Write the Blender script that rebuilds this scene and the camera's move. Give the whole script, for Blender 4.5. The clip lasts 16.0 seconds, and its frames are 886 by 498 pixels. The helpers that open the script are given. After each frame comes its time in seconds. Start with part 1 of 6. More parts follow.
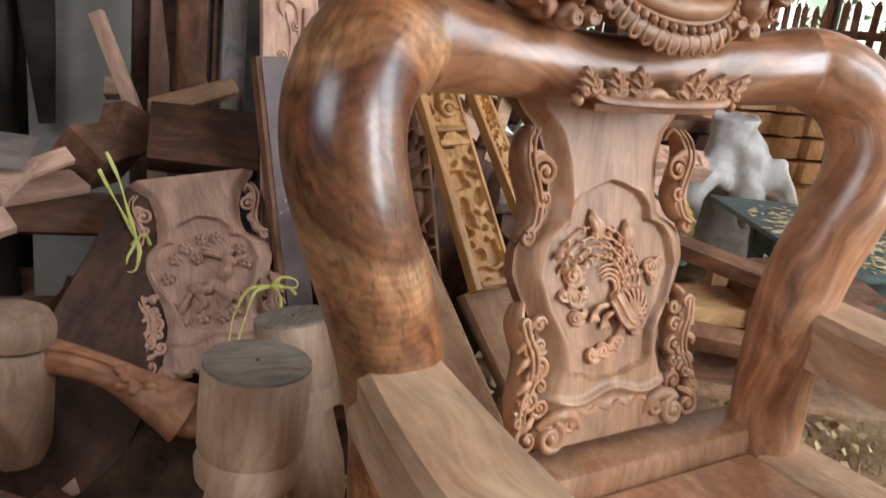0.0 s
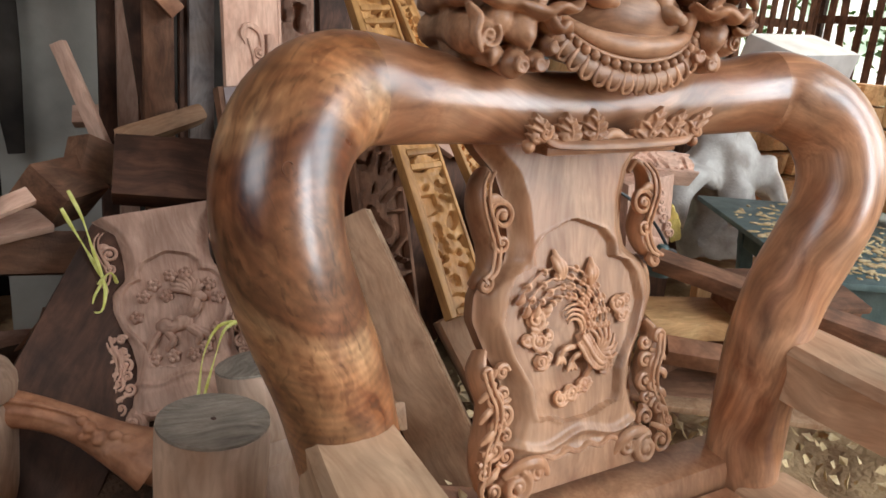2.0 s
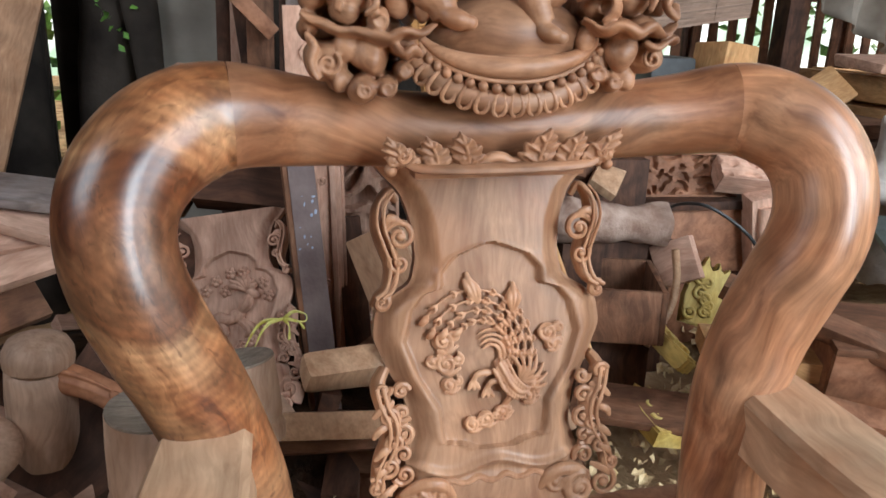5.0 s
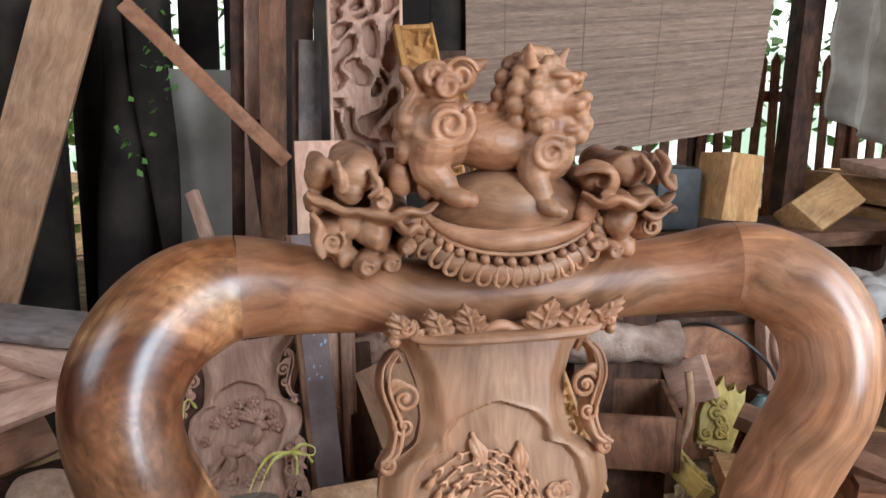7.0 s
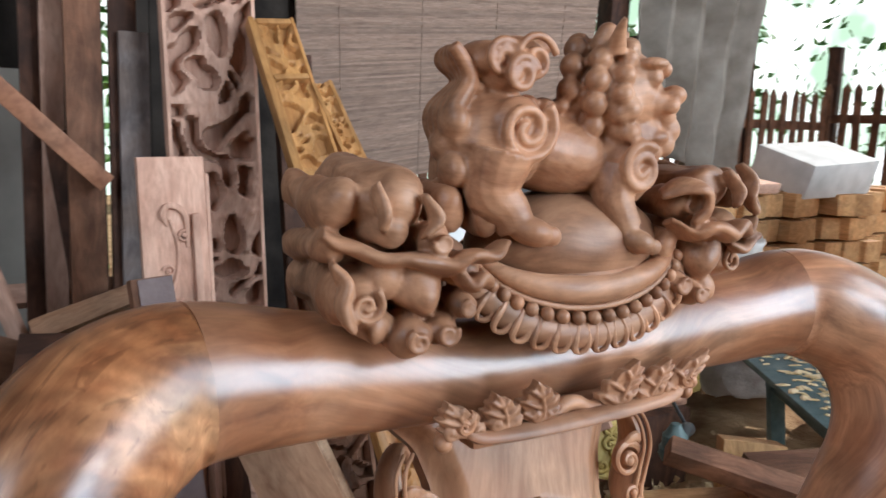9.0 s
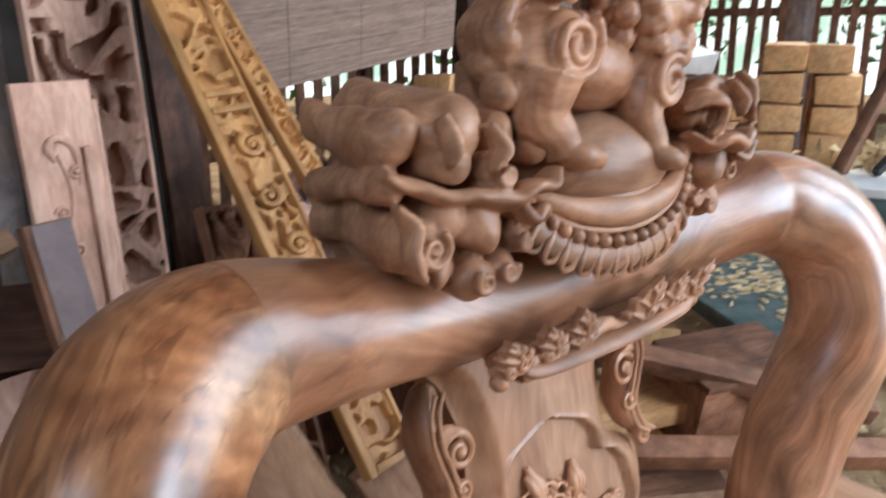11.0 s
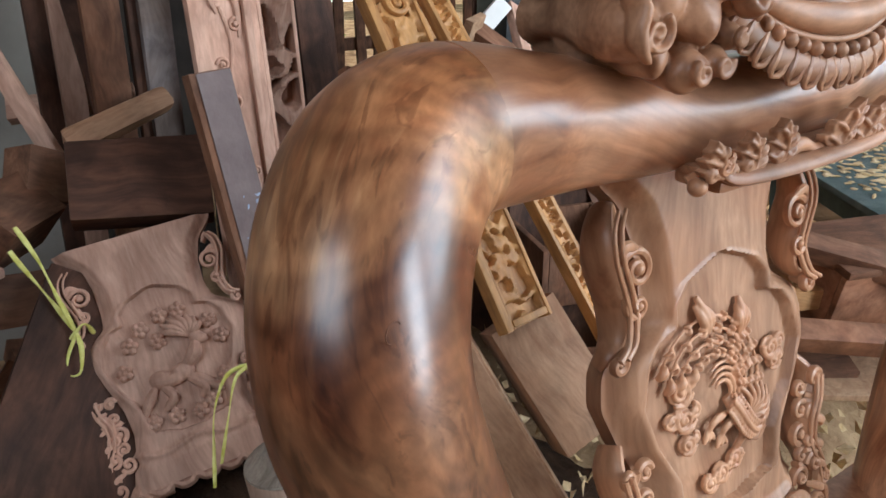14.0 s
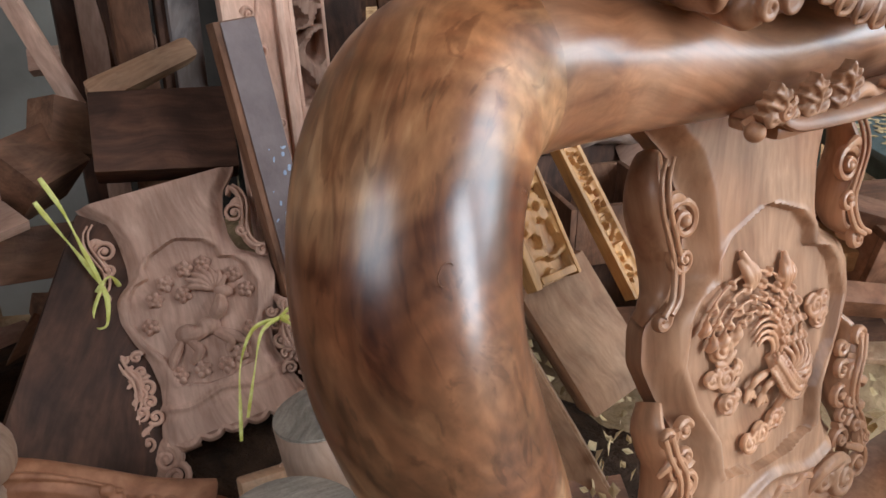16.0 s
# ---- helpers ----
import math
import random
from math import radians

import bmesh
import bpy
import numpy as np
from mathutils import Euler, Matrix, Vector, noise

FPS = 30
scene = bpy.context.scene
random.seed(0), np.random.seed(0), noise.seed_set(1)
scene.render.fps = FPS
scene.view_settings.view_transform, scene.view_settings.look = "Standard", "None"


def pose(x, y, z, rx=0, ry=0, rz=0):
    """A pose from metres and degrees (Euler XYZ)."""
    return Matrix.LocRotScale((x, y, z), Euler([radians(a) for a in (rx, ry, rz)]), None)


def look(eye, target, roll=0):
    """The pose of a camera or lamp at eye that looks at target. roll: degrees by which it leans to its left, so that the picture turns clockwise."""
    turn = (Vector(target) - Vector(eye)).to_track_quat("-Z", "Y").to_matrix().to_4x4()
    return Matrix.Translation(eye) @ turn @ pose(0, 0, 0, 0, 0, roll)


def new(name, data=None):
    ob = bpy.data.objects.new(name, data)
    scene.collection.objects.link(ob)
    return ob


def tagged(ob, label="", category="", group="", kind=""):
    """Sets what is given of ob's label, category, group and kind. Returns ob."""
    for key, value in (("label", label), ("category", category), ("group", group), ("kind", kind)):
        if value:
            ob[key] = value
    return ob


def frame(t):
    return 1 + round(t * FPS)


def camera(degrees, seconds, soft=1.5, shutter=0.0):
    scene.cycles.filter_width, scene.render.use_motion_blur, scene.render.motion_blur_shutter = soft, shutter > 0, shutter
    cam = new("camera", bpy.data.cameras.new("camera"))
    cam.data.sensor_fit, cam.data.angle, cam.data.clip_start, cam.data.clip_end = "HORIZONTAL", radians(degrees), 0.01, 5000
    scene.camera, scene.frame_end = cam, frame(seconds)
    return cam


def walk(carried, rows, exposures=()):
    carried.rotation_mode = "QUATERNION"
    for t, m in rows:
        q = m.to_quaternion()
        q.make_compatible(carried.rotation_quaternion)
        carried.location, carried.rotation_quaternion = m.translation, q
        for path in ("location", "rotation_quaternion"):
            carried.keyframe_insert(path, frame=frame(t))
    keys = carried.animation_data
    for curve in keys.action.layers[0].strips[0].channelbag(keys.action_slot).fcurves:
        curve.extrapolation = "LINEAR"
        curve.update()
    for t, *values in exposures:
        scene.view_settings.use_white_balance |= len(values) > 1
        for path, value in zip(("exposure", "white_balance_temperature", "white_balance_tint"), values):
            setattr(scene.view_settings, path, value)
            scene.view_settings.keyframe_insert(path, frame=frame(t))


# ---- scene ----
cam = camera(60.1, 16.0, shutter=0.55)
PATH = [
    (0, (-0.622, -0.604, 1.04), (0.392, 1.037, 0.51), 6.4),
    (0.5, (-0.622, -0.596, 1.067), (0.365, 1.079, 0.595), 5.6),
    (1, (-0.61, -0.58, 1.089), (0.378, 1.096, 0.625), 4.9),
    (1.5, (-0.588, -0.578, 1.094), (0.423, 1.077, 0.605), 4.5),
    (2, (-0.563, -0.59, 1.098), (0.446, 1.045, 0.544), 4.5),
    (2.5, (-0.518, -0.608, 1.099), (0.409, 1.061, 0.505), 4.1),
    (3, (-0.441, -0.632, 1.105), (0.414, 1.068, 0.49), 4.3),
    (3.2, (-0.41, -0.651, 1.095), (0.41, 1.074, 0.501), 4.2),
    (5.3, (-0.22, -0.727, 1.165), (0.195, 1.142, 0.588), 1.9),
    (5.5, (-0.219, -0.72, 1.184), (0.196, 1.155, 0.623), 1.9),
    (6, (-0.218, -0.716, 1.204), (0.179, 1.185, 0.727), 1.3),
    (6.5, (-0.22, -0.719, 1.217), (0.183, 1.192, 0.787), 1.4),
    (7, (-0.216, -0.714, 1.223), (0.186, 1.209, 0.85), 1.1),
    (7.5, (-0.2, -0.694, 1.222), (0.199, 1.236, 0.882), 1.1),
    (8, (-0.222, -0.62, 1.219), (0.286, 1.281, 0.861), 2.1),
    (8.5, (-0.308, -0.51, 1.228), (0.471, 1.288, 0.827), 1.4),
    (8.7, (-0.33, -0.472, 1.202), (0.533, 1.302, 0.874), 1.4),
    (10.8, (-0.438, -0.312, 1.211), (0.9, 1.101, 0.75), 0.6),
    (11, (-0.44, -0.316, 1.211), (0.837, 1.123, 0.667), 0.1),
    (11.5, (-0.462, -0.302, 1.198), (0.746, 1.178, 0.609), 0.4),
    (12, (-0.482, -0.299, 1.189), (0.684, 1.209, 0.582), 0.4),
    (12.5, (-0.499, -0.305, 1.176), (0.649, 1.204, 0.54), 0.4),
    (13, (-0.508, -0.307, 1.164), (0.597, 1.212, 0.478), -0.2),
    (13.5, (-0.511, -0.304, 1.153), (0.559, 1.222, 0.427), -0.3),
    (14, (-0.515, -0.3, 1.145), (0.528, 1.228, 0.385), 0.0),
    (14.5, (-0.517, -0.296, 1.141), (0.504, 1.234, 0.355), 0.1),
    (15, (-0.516, -0.292, 1.138), (0.492, 1.234, 0.327), 0.1),
    (15.5, (-0.514, -0.285, 1.132), (0.484, 1.236, 0.301), 0.2),
    (16, (-0.52, -0.28, 1.128), (0.465, 1.24, 0.28), -0.0),
]
walk(cam, [(t, look(eye, target, roll)) for t, eye, target, roll in PATH], ((0, 0.18, 6650, 10), (3.2, 0.16, 6800, 10), (5.5, 0.14, 6450, 10), (8.5, 0.14, 6200, 10), (11.5, 0.18, 6000, 10), (13, 0.18, 6150, 10), (16, 0.18, 6400, 10)))

# ---- light ----
world = bpy.data.worlds.new("sky")
scene.world = world
world.use_nodes = True
_n = world.node_tree.nodes
_sky = _n.new("ShaderNodeTexSky")
_sky.sky_type = "NISHITA"
_sky.sun_disc = False
_sky.sun_elevation = radians(44)
_sky.sun_rotation = radians(79)
world.node_tree.links.new(_sky.outputs[0], _n["Background"].inputs[0])
_n["Background"].inputs[1].default_value = 0.07


def lamp(name, kind, m, energy, color=(1, 1, 1), size=1.0, size_y=None, angle=0.5):
    data = bpy.data.lights.new(name, kind)
    data.energy, data.color = energy, color
    if kind == "AREA":
        data.shape, data.size, data.size_y = "RECTANGLE", size, size_y or size
    else:
        data.angle = radians(angle)
    ob = new(name, data)
    ob.matrix_world = m
    return ob


lamp("sun", "SUN", look((8, 1.5, 8), (0, 0, 0)), 4.5, (1.0, 0.95, 0.86))
# added area lamps for daylight in unseen front, corner and side openings
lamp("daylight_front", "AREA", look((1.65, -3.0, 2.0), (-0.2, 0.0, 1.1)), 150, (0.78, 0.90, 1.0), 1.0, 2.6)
lamp("daylight_corner", "AREA", look((2.9, -1.75, 2.55), (0.0, 0.0, 1.05)), 95, (0.78, 0.90, 1.0), 1.5, 2.4)
# set stronger to brighten the pile behind the chair
lamp("daylight_left", "AREA", look((-2.2, -0.95, 2.55), (-0.3, 0.75, 0.7)), 38, (0.82, 0.91, 1.0), 1.3, 1.5)

# ---- materials ----


def material(name):
    m = bpy.data.materials.new(name)
    m.use_nodes = True
    return m, m.node_tree.nodes, m.node_tree.links, m.node_tree.nodes["Principled BSDF"]


def wood(name, light, dark, grain=(60, 60, 5), rough=0.55, figure=0.0, coat=0.0, bump=0.15, coords="Object", dirt=0.25, patch=(0.5, 0.4, 0.3), spec=0.3, rings=0.0, flames=0.0, heart=None):
    """Planed or carved timber: fine grain along one axis, broad figure, and a film of dust and stain."""
    m, n, l, p = material(name)
    tc = n.new("ShaderNodeTexCoord")
    info = n.new("ShaderNodeObjectInfo")
    off = n.new("ShaderNodeVectorMath")
    off.operation = "ADD"
    mul = n.new("ShaderNodeMath")
    mul.operation = "MULTIPLY"
    mul.inputs[1].default_value = 9.0
    l.new(info.outputs["Random"], mul.inputs[0])
    l.new(tc.outputs[coords], off.inputs[0])
    l.new(mul.outputs[0], off.inputs[1])

    def noise_tex(scale, detail, vec, distort=0.0):
        t = n.new("ShaderNodeTexNoise")
        t.inputs["Scale"].default_value, t.inputs["Detail"].default_value = scale, detail
        t.inputs["Distortion"].default_value = distort
        l.new(vec, t.inputs["Vector"])
        return t.outputs[0]

    mp = n.new("ShaderNodeMapping")
    mp.inputs["Scale"].default_value = grain
    # the grain wanders
    warp = n.new("ShaderNodeTexNoise")
    warp.inputs["Scale"].default_value = 5.0
    l.new(off.outputs[0], warp.inputs["Vector"])
    wv = n.new("ShaderNodeVectorMath")
    wv.operation = "MULTIPLY_ADD"
    wv.inputs[1].default_value = (0.05 + figure * 0.12,) * 3
    l.new(warp.outputs["Color"], wv.inputs[0])
    l.new(off.outputs[0], wv.inputs[2])
    l.new(wv.outputs[0], mp.inputs["Vector"])
    streak = noise_tex(1.0, 6, mp.outputs[0], 0.6)
    broad = noise_tex(5.5, 4, wv.outputs[0], 1.2)
    fine = noise_tex(240, 2, off.outputs[0])
    ramp = n.new("ShaderNodeValToRGB")
    ramp.color_ramp.elements[0].position, ramp.color_ramp.elements[1].position = 0.3, 0.68
    ramp.color_ramp.elements[0].color, ramp.color_ramp.elements[1].color = (*dark, 1), (*light, 1)
    l.new(streak, ramp.inputs[0])
    mixa = n.new("ShaderNodeMix")
    mixa.data_type = "RGBA"
    r2 = n.new("ShaderNodeValToRGB")
    r2.color_ramp.elements[0].position, r2.color_ramp.elements[1].position = 0.42, 0.66
    r2.color_ramp.elements[0].color = (0, 0, 0, 1)
    r2.color_ramp.elements[1].color = (min(1, 0.25 + figure),) * 3 + (1,)
    l.new(broad, r2.inputs[0])
    l.new(r2.outputs[0], mixa.inputs["Factor"])
    l.new(ramp.outputs[0], mixa.inputs["A"])
    r4 = n.new("ShaderNodeValToRGB")
    r4.color_ramp.elements[0].position, r4.color_ramp.elements[1].position = 0.3, 0.66
    r4.color_ramp.elements[0].color = (*[v * 0.6 for v in patch], 1)
    r4.color_ramp.elements[1].color = (*[min(1, v * 1.12) for v in patch], 1)
    l.new(streak, r4.inputs[0])
    l.new(r4.outputs[0], mixa.inputs["B"])
    mixb = n.new("ShaderNodeMix")
    mixb.data_type, mixb.blend_type = "RGBA", "MULTIPLY"
    r3 = n.new("ShaderNodeValToRGB")
    r3.color_ramp.elements[0].position, r3.color_ramp.elements[1].position = 0.36, 0.56
    r3.color_ramp.elements[0].color = (1 - dirt,) * 3 + (1,)
    l.new(noise_tex(11, 5, off.outputs[0], 0.4), r3.inputs[0])
    mixb.inputs["Factor"].default_value = 1.0
    l.new(mixa.outputs["Result"], mixb.inputs["A"])
    l.new(r3.outputs[0], mixb.inputs["B"])
    if rings:
        wave = n.new("ShaderNodeTexWave")
        wave.wave_type = "BANDS"
        wave.bands_direction = "X"
        wave.inputs["Scale"].default_value, wave.inputs["Distortion"].default_value = 9.0, 7.0
        wave.inputs["Detail"].default_value, wave.inputs["Detail Scale"].default_value = 3.0, 0.9
        l.new(off.outputs[0], wave.inputs["Vector"])
        r5 = n.new("ShaderNodeValToRGB")
        r5.color_ramp.elements[0].position, r5.color_ramp.elements[1].position = 0.1, 0.75
        r5.color_ramp.elements[0].color = (1 - rings,) * 3 + (1,)
        l.new(wave.outputs[0], r5.inputs[0])
        ringed = n.new("ShaderNodeMix")
        ringed.data_type, ringed.blend_type = "RGBA", "MULTIPLY"
        ringed.inputs["Factor"].default_value = 1.0
        l.new(mixb.outputs["Result"], ringed.inputs["A"])
        l.new(r5.outputs[0], ringed.inputs["B"])
        mixb = ringed
    if flames:
        # flame-shaped dark figure and pale wisps
        for scale, lo, hi, tone, mode in (((30, 80, 80), 0.56, 0.64, (1 - flames, 1 - flames * 1.12, 1 - flames * 1.15), "MULTIPLY"), ((11, 24, 24), 0.5, 0.62, (1 - flames * 0.7, 1 - flames * 0.85, 1 - flames * 0.85), "MULTIPLY"), ((16, 50, 50), 0.56, 0.70, (0.09, 0.065, 0.035), "ADD")):
            mp2 = n.new("ShaderNodeMapping")
            mp2.inputs["Scale"].default_value = scale
            mp2.inputs["Location"].default_value = (scale[0] * 0.37, 3.1, 1.7)
            l.new(wv.outputs[0], mp2.inputs["Vector"])
            r6 = n.new("ShaderNodeValToRGB")
            r6.color_ramp.elements[0].position, r6.color_ramp.elements[1].position = lo, hi
            r6.color_ramp.elements[0].color = (1, 1, 1, 1) if mode == "MULTIPLY" else (0, 0, 0, 1)
            r6.color_ramp.elements[1].color = (*tone, 1)
            l.new(noise_tex(1.0, 5, mp2.outputs[0], 1.3), r6.inputs[0])
            fm = n.new("ShaderNodeMix")
            fm.data_type, fm.blend_type = "RGBA", mode
            fm.inputs["Factor"].default_value = 1.0
            l.new(mixb.outputs["Result"], fm.inputs["A"])
            l.new(r6.outputs[0], fm.inputs["B"])
            mixb = fm
    if heart:
        # a piece cut across the log: dark heartwood in growth rings about the pith, pale sapwood outside
        x, z, radius = heart
        far = n.new("ShaderNodeVectorMath")
        far.operation = "MULTIPLY_ADD"
        far.inputs[1].default_value = (1, 0.3, 1)
        far.inputs[2].default_value = (-x, 0, -z)
        l.new(tc.outputs["Object"], far.inputs[0])
        bend = n.new("ShaderNodeTexNoise")
        bend.inputs["Scale"].default_value, bend.inputs["Detail"].default_value = 9.0, 3
        l.new(tc.outputs["Object"], bend.inputs["Vector"])
        push = n.new("ShaderNodeVectorMath")
        push.operation = "MULTIPLY_ADD"
        push.inputs[1].default_value = (0.045,) * 3
        l.new(bend.outputs["Color"], push.inputs[0])
        l.new(far.outputs[0], push.inputs[2])
        size = n.new("ShaderNodeVectorMath")
        size.operation = "LENGTH"
        l.new(push.outputs[0], size.inputs[0])
        zone = n.new("ShaderNodeMapRange")
        zone.inputs["From Max"].default_value = 2 * radius
        l.new(size.outputs["Value"], zone.inputs["Value"])
        tone = n.new("ShaderNodeValToRGB")
        tone.color_ramp.elements[0].position, tone.color_ramp.elements[1].position = 0.1, 0.56
        tone.color_ramp.elements[0].color, tone.color_ramp.elements[1].color = (0.60, 0.46, 0.40, 1), (1.14, 1.18, 1.16, 1)
        edge = tone.color_ramp.elements.new(0.48)
        edge.color = (0.44, 0.32, 0.28, 1)
        last = tone.color_ramp.elements.new(0.9)
        last.color = (0.86, 0.74, 0.64, 1)
        l.new(zone.outputs[0], tone.inputs[0])
        turns = n.new("ShaderNodeMath")
        turns.operation = "MULTIPLY"
        turns.inputs[1].default_value = 620.0
        l.new(size.outputs["Value"], turns.inputs[0])
        sine = n.new("ShaderNodeMath")
        sine.operation = "SINE"
        l.new(turns.outputs[0], sine.inputs[0])
        band = n.new("ShaderNodeMapRange")
        band.inputs["From Min"].default_value = -1.0
        band.inputs["To Min"].default_value, band.inputs["To Max"].default_value = 0.86, 1.06
        l.new(sine.outputs[0], band.inputs["Value"])
        for layer in (tone.outputs[0], band.outputs[0]):
            hm = n.new("ShaderNodeMix")
            hm.data_type, hm.blend_type = "RGBA", "MULTIPLY"
            hm.inputs["Factor"].default_value = 1.0
            l.new(mixb.outputs["Result"], hm.inputs["A"])
            l.new(layer, hm.inputs["B"])
            mixb = hm
    # fine pores and hairlines along the grain
    mp3 = n.new("ShaderNodeMapping")
    mp3.inputs["Scale"].default_value = tuple(v * 4.5 for v in grain)
    l.new(wv.outputs[0], mp3.inputs["Vector"])
    r7 = n.new("ShaderNodeValToRGB")
    r7.color_ramp.elements[0].position, r7.color_ramp.elements[1].position = 0.36, 0.6
    r7.color_ramp.elements[0].color, r7.color_ramp.elements[1].color = (0.88, 0.86, 0.84, 1), (1.05, 1.05, 1.05, 1)
    l.new(noise_tex(1.0, 4, mp3.outputs[0], 0.3), r7.inputs[0])
    pores = n.new("ShaderNodeMix")
    pores.data_type, pores.blend_type = "RGBA", "MULTIPLY"
    pores.inputs["Factor"].default_value = 1.0
    l.new(mixb.outputs["Result"], pores.inputs["A"])
    l.new(r7.outputs[0], pores.inputs["B"])
    mixb = pores
    # each piece a little lighter or darker
    hsv = n.new("ShaderNodeHueSaturation")
    rng = n.new("ShaderNodeMapRange")
    rng.inputs["To Min"].default_value, rng.inputs["To Max"].default_value = 0.82, 1.16
    l.new(info.outputs["Random"], rng.inputs["Value"])
    l.new(rng.outputs[0], hsv.inputs["Value"])
    l.new(mixb.outputs["Result"], hsv.inputs["Color"])
    l.new(hsv.outputs[0], p.inputs["Base Color"])
    rr = n.new("ShaderNodeMapRange")
    rr.inputs["To Min"].default_value, rr.inputs["To Max"].default_value = rough - 0.1, rough + 0.12
    l.new(broad, rr.inputs["Value"])
    l.new(rr.outputs[0], p.inputs["Roughness"])
    p.inputs["Specular IOR Level"].default_value = spec
    p.inputs["Coat Weight"].default_value = coat
    p.inputs["Coat Roughness"].default_value = 0.2
    b = n.new("ShaderNodeBump")
    b.inputs["Strength"].default_value, b.inputs["Distance"].default_value = bump, 0.002
    add = n.new("ShaderNodeMath")
    add.operation = "ADD"
    l.new(streak, add.inputs[0])
    l.new(fine, add.inputs[1])
    l.new(add.outputs[0], b.inputs["Height"])
    l.new(b.outputs[0], p.inputs["Normal"])
    return m


def plain(name, a, b, scale=8.0, rough=0.8, metal=0.0, bump=0.2, detail=6, lo=0.35, hi=0.65, dist=0.004):
    m, n, l, p = material(name)
    tc = n.new("ShaderNodeTexCoord")
    t = n.new("ShaderNodeTexNoise")
    t.inputs["Scale"].default_value, t.inputs["Detail"].default_value = scale, detail
    l.new(tc.outputs["Object"], t.inputs["Vector"])
    r = n.new("ShaderNodeValToRGB")
    r.color_ramp.elements[0].position, r.color_ramp.elements[1].position = lo, hi
    r.color_ramp.elements[0].color, r.color_ramp.elements[1].color = (*a, 1), (*b, 1)
    l.new(t.outputs[0], r.inputs[0])
    l.new(r.outputs[0], p.inputs["Base Color"])
    p.inputs["Roughness"].default_value, p.inputs["Metallic"].default_value = rough, metal
    p.inputs["Specular IOR Level"].default_value = 0.15 if rough > 0.75 else 0.45
    t2 = n.new("ShaderNodeTexNoise")
    t2.inputs["Scale"].default_value, t2.inputs["Detail"].default_value = scale * 9, 4
    l.new(tc.outputs["Object"], t2.inputs["Vector"])
    bu = n.new("ShaderNodeBump")
    bu.inputs["Strength"].default_value, bu.inputs["Distance"].default_value = bump, dist
    l.new(t2.outputs[0], bu.inputs["Height"])
    l.new(bu.outputs[0], p.inputs["Normal"])
    return m


OILED = wood("oiled_hardwood", (0.52, 0.225, 0.108), (0.235, 0.082, 0.037), (5, 70, 70), 0.31, 0.5, 0.3, 0.05, "UV", 0.35, (0.58, 0.30, 0.165), 0.5)
BURL = wood("oiled_burl_hardwood", (0.56, 0.255, 0.115), (0.29, 0.102, 0.043), (30, 48, 48), 0.31, 0.5, 0.3, 0.04, "UV", 0.4, (0.62, 0.365, 0.20), 0.5, 0.1, 0.36, (-0.325, 0.972, 0.082))
SPLAT = wood("smooth_hardwood", (0.48, 0.245, 0.132), (0.32, 0.138, 0.070), (42, 42, 5), 0.4, 0.4, 0.12, 0.05, "Object", 0.2, (0.52, 0.30, 0.18))
CARVED = wood("carved_oiled_hardwood", (0.44, 0.215, 0.115), (0.24, 0.098, 0.047), (10, 60, 60), 0.46, 0.4, 0.06, 0.10, "Object", 0.4, (0.50, 0.275, 0.16))
ARM = wood("pale_sanded_hardwood", (0.54, 0.33, 0.20), (0.36, 0.19, 0.105), (40, 4, 40), 0.5, 0.4, 0.0, 0.08, "Object", 0.2, (0.58, 0.39, 0.25))
PLANED = wood("planed_brown_timber", (0.40, 0.225, 0.13), (0.28, 0.14, 0.075), (45, 45, 6), 0.7, 0.3, 0.0, 0.12, "Object", 0.25, (0.42, 0.25, 0.155))
RAW = wood("raw_pinkish_hardwood", (0.60, 0.36, 0.26), (0.45, 0.24, 0.165), (40, 40, 6), 0.75, 0.2, 0.0, 0.15, "Object", 0.2, (0.63, 0.41, 0.31))
BROWN = wood("weathered_brown_timber", (0.235, 0.105, 0.056), (0.125, 0.052, 0.027), (45, 45, 6), 0.75, 0.3, 0.0, 0.3, "Object", 0.45, (0.26, 0.135, 0.082))
DARK = wood("dark_stained_timber", (0.115, 0.047, 0.025), (0.045, 0.018, 0.010), (45, 45, 6), 0.7, 0.3, 0.0, 0.3, "Object", 0.5, (0.14, 0.066, 0.04))
HONEY = wood("honey_yellow_wood", (0.52, 0.255, 0.085), (0.35, 0.15, 0.045), (40, 40, 6), 0.5, 0.2, 0.05, 0.1, "Object", 0.3, (0.54, 0.29, 0.115))
TIMBER = wood("fresh_orange_timber", (0.60, 0.32, 0.14), (0.42, 0.20, 0.075), (40, 40, 6), 0.7, 0.3, 0.0, 0.3, "Object", 0.2, (0.64, 0.40, 0.19))
GREYEND = wood("grey_end_grain", (0.33, 0.26, 0.20), (0.19, 0.14, 0.105), (18, 90, 90), 0.85, 0.4, 0.0, 0.5, "Object", 0.35, (0.31, 0.265, 0.21))
TURNED = wood("pale_turned_wood", (0.46, 0.29, 0.20), (0.34, 0.195, 0.125), (30, 30, 5), 0.6, 0.3, 0.0, 0.1, "Object", 0.2, (0.48, 0.34, 0.26))
GREYBOARD = wood("grey_weathered_board", (0.21, 0.155, 0.13), (0.13, 0.09, 0.072), (40, 40, 5), 0.7, 0.5, 0.0, 0.3, "Object", 0.35, (0.24, 0.20, 0.19))
ROOTWOOD = plain("dusty_root_wood", (0.36, 0.30, 0.26), (0.60, 0.55, 0.50), 9, 0.85, 0, 0.6)
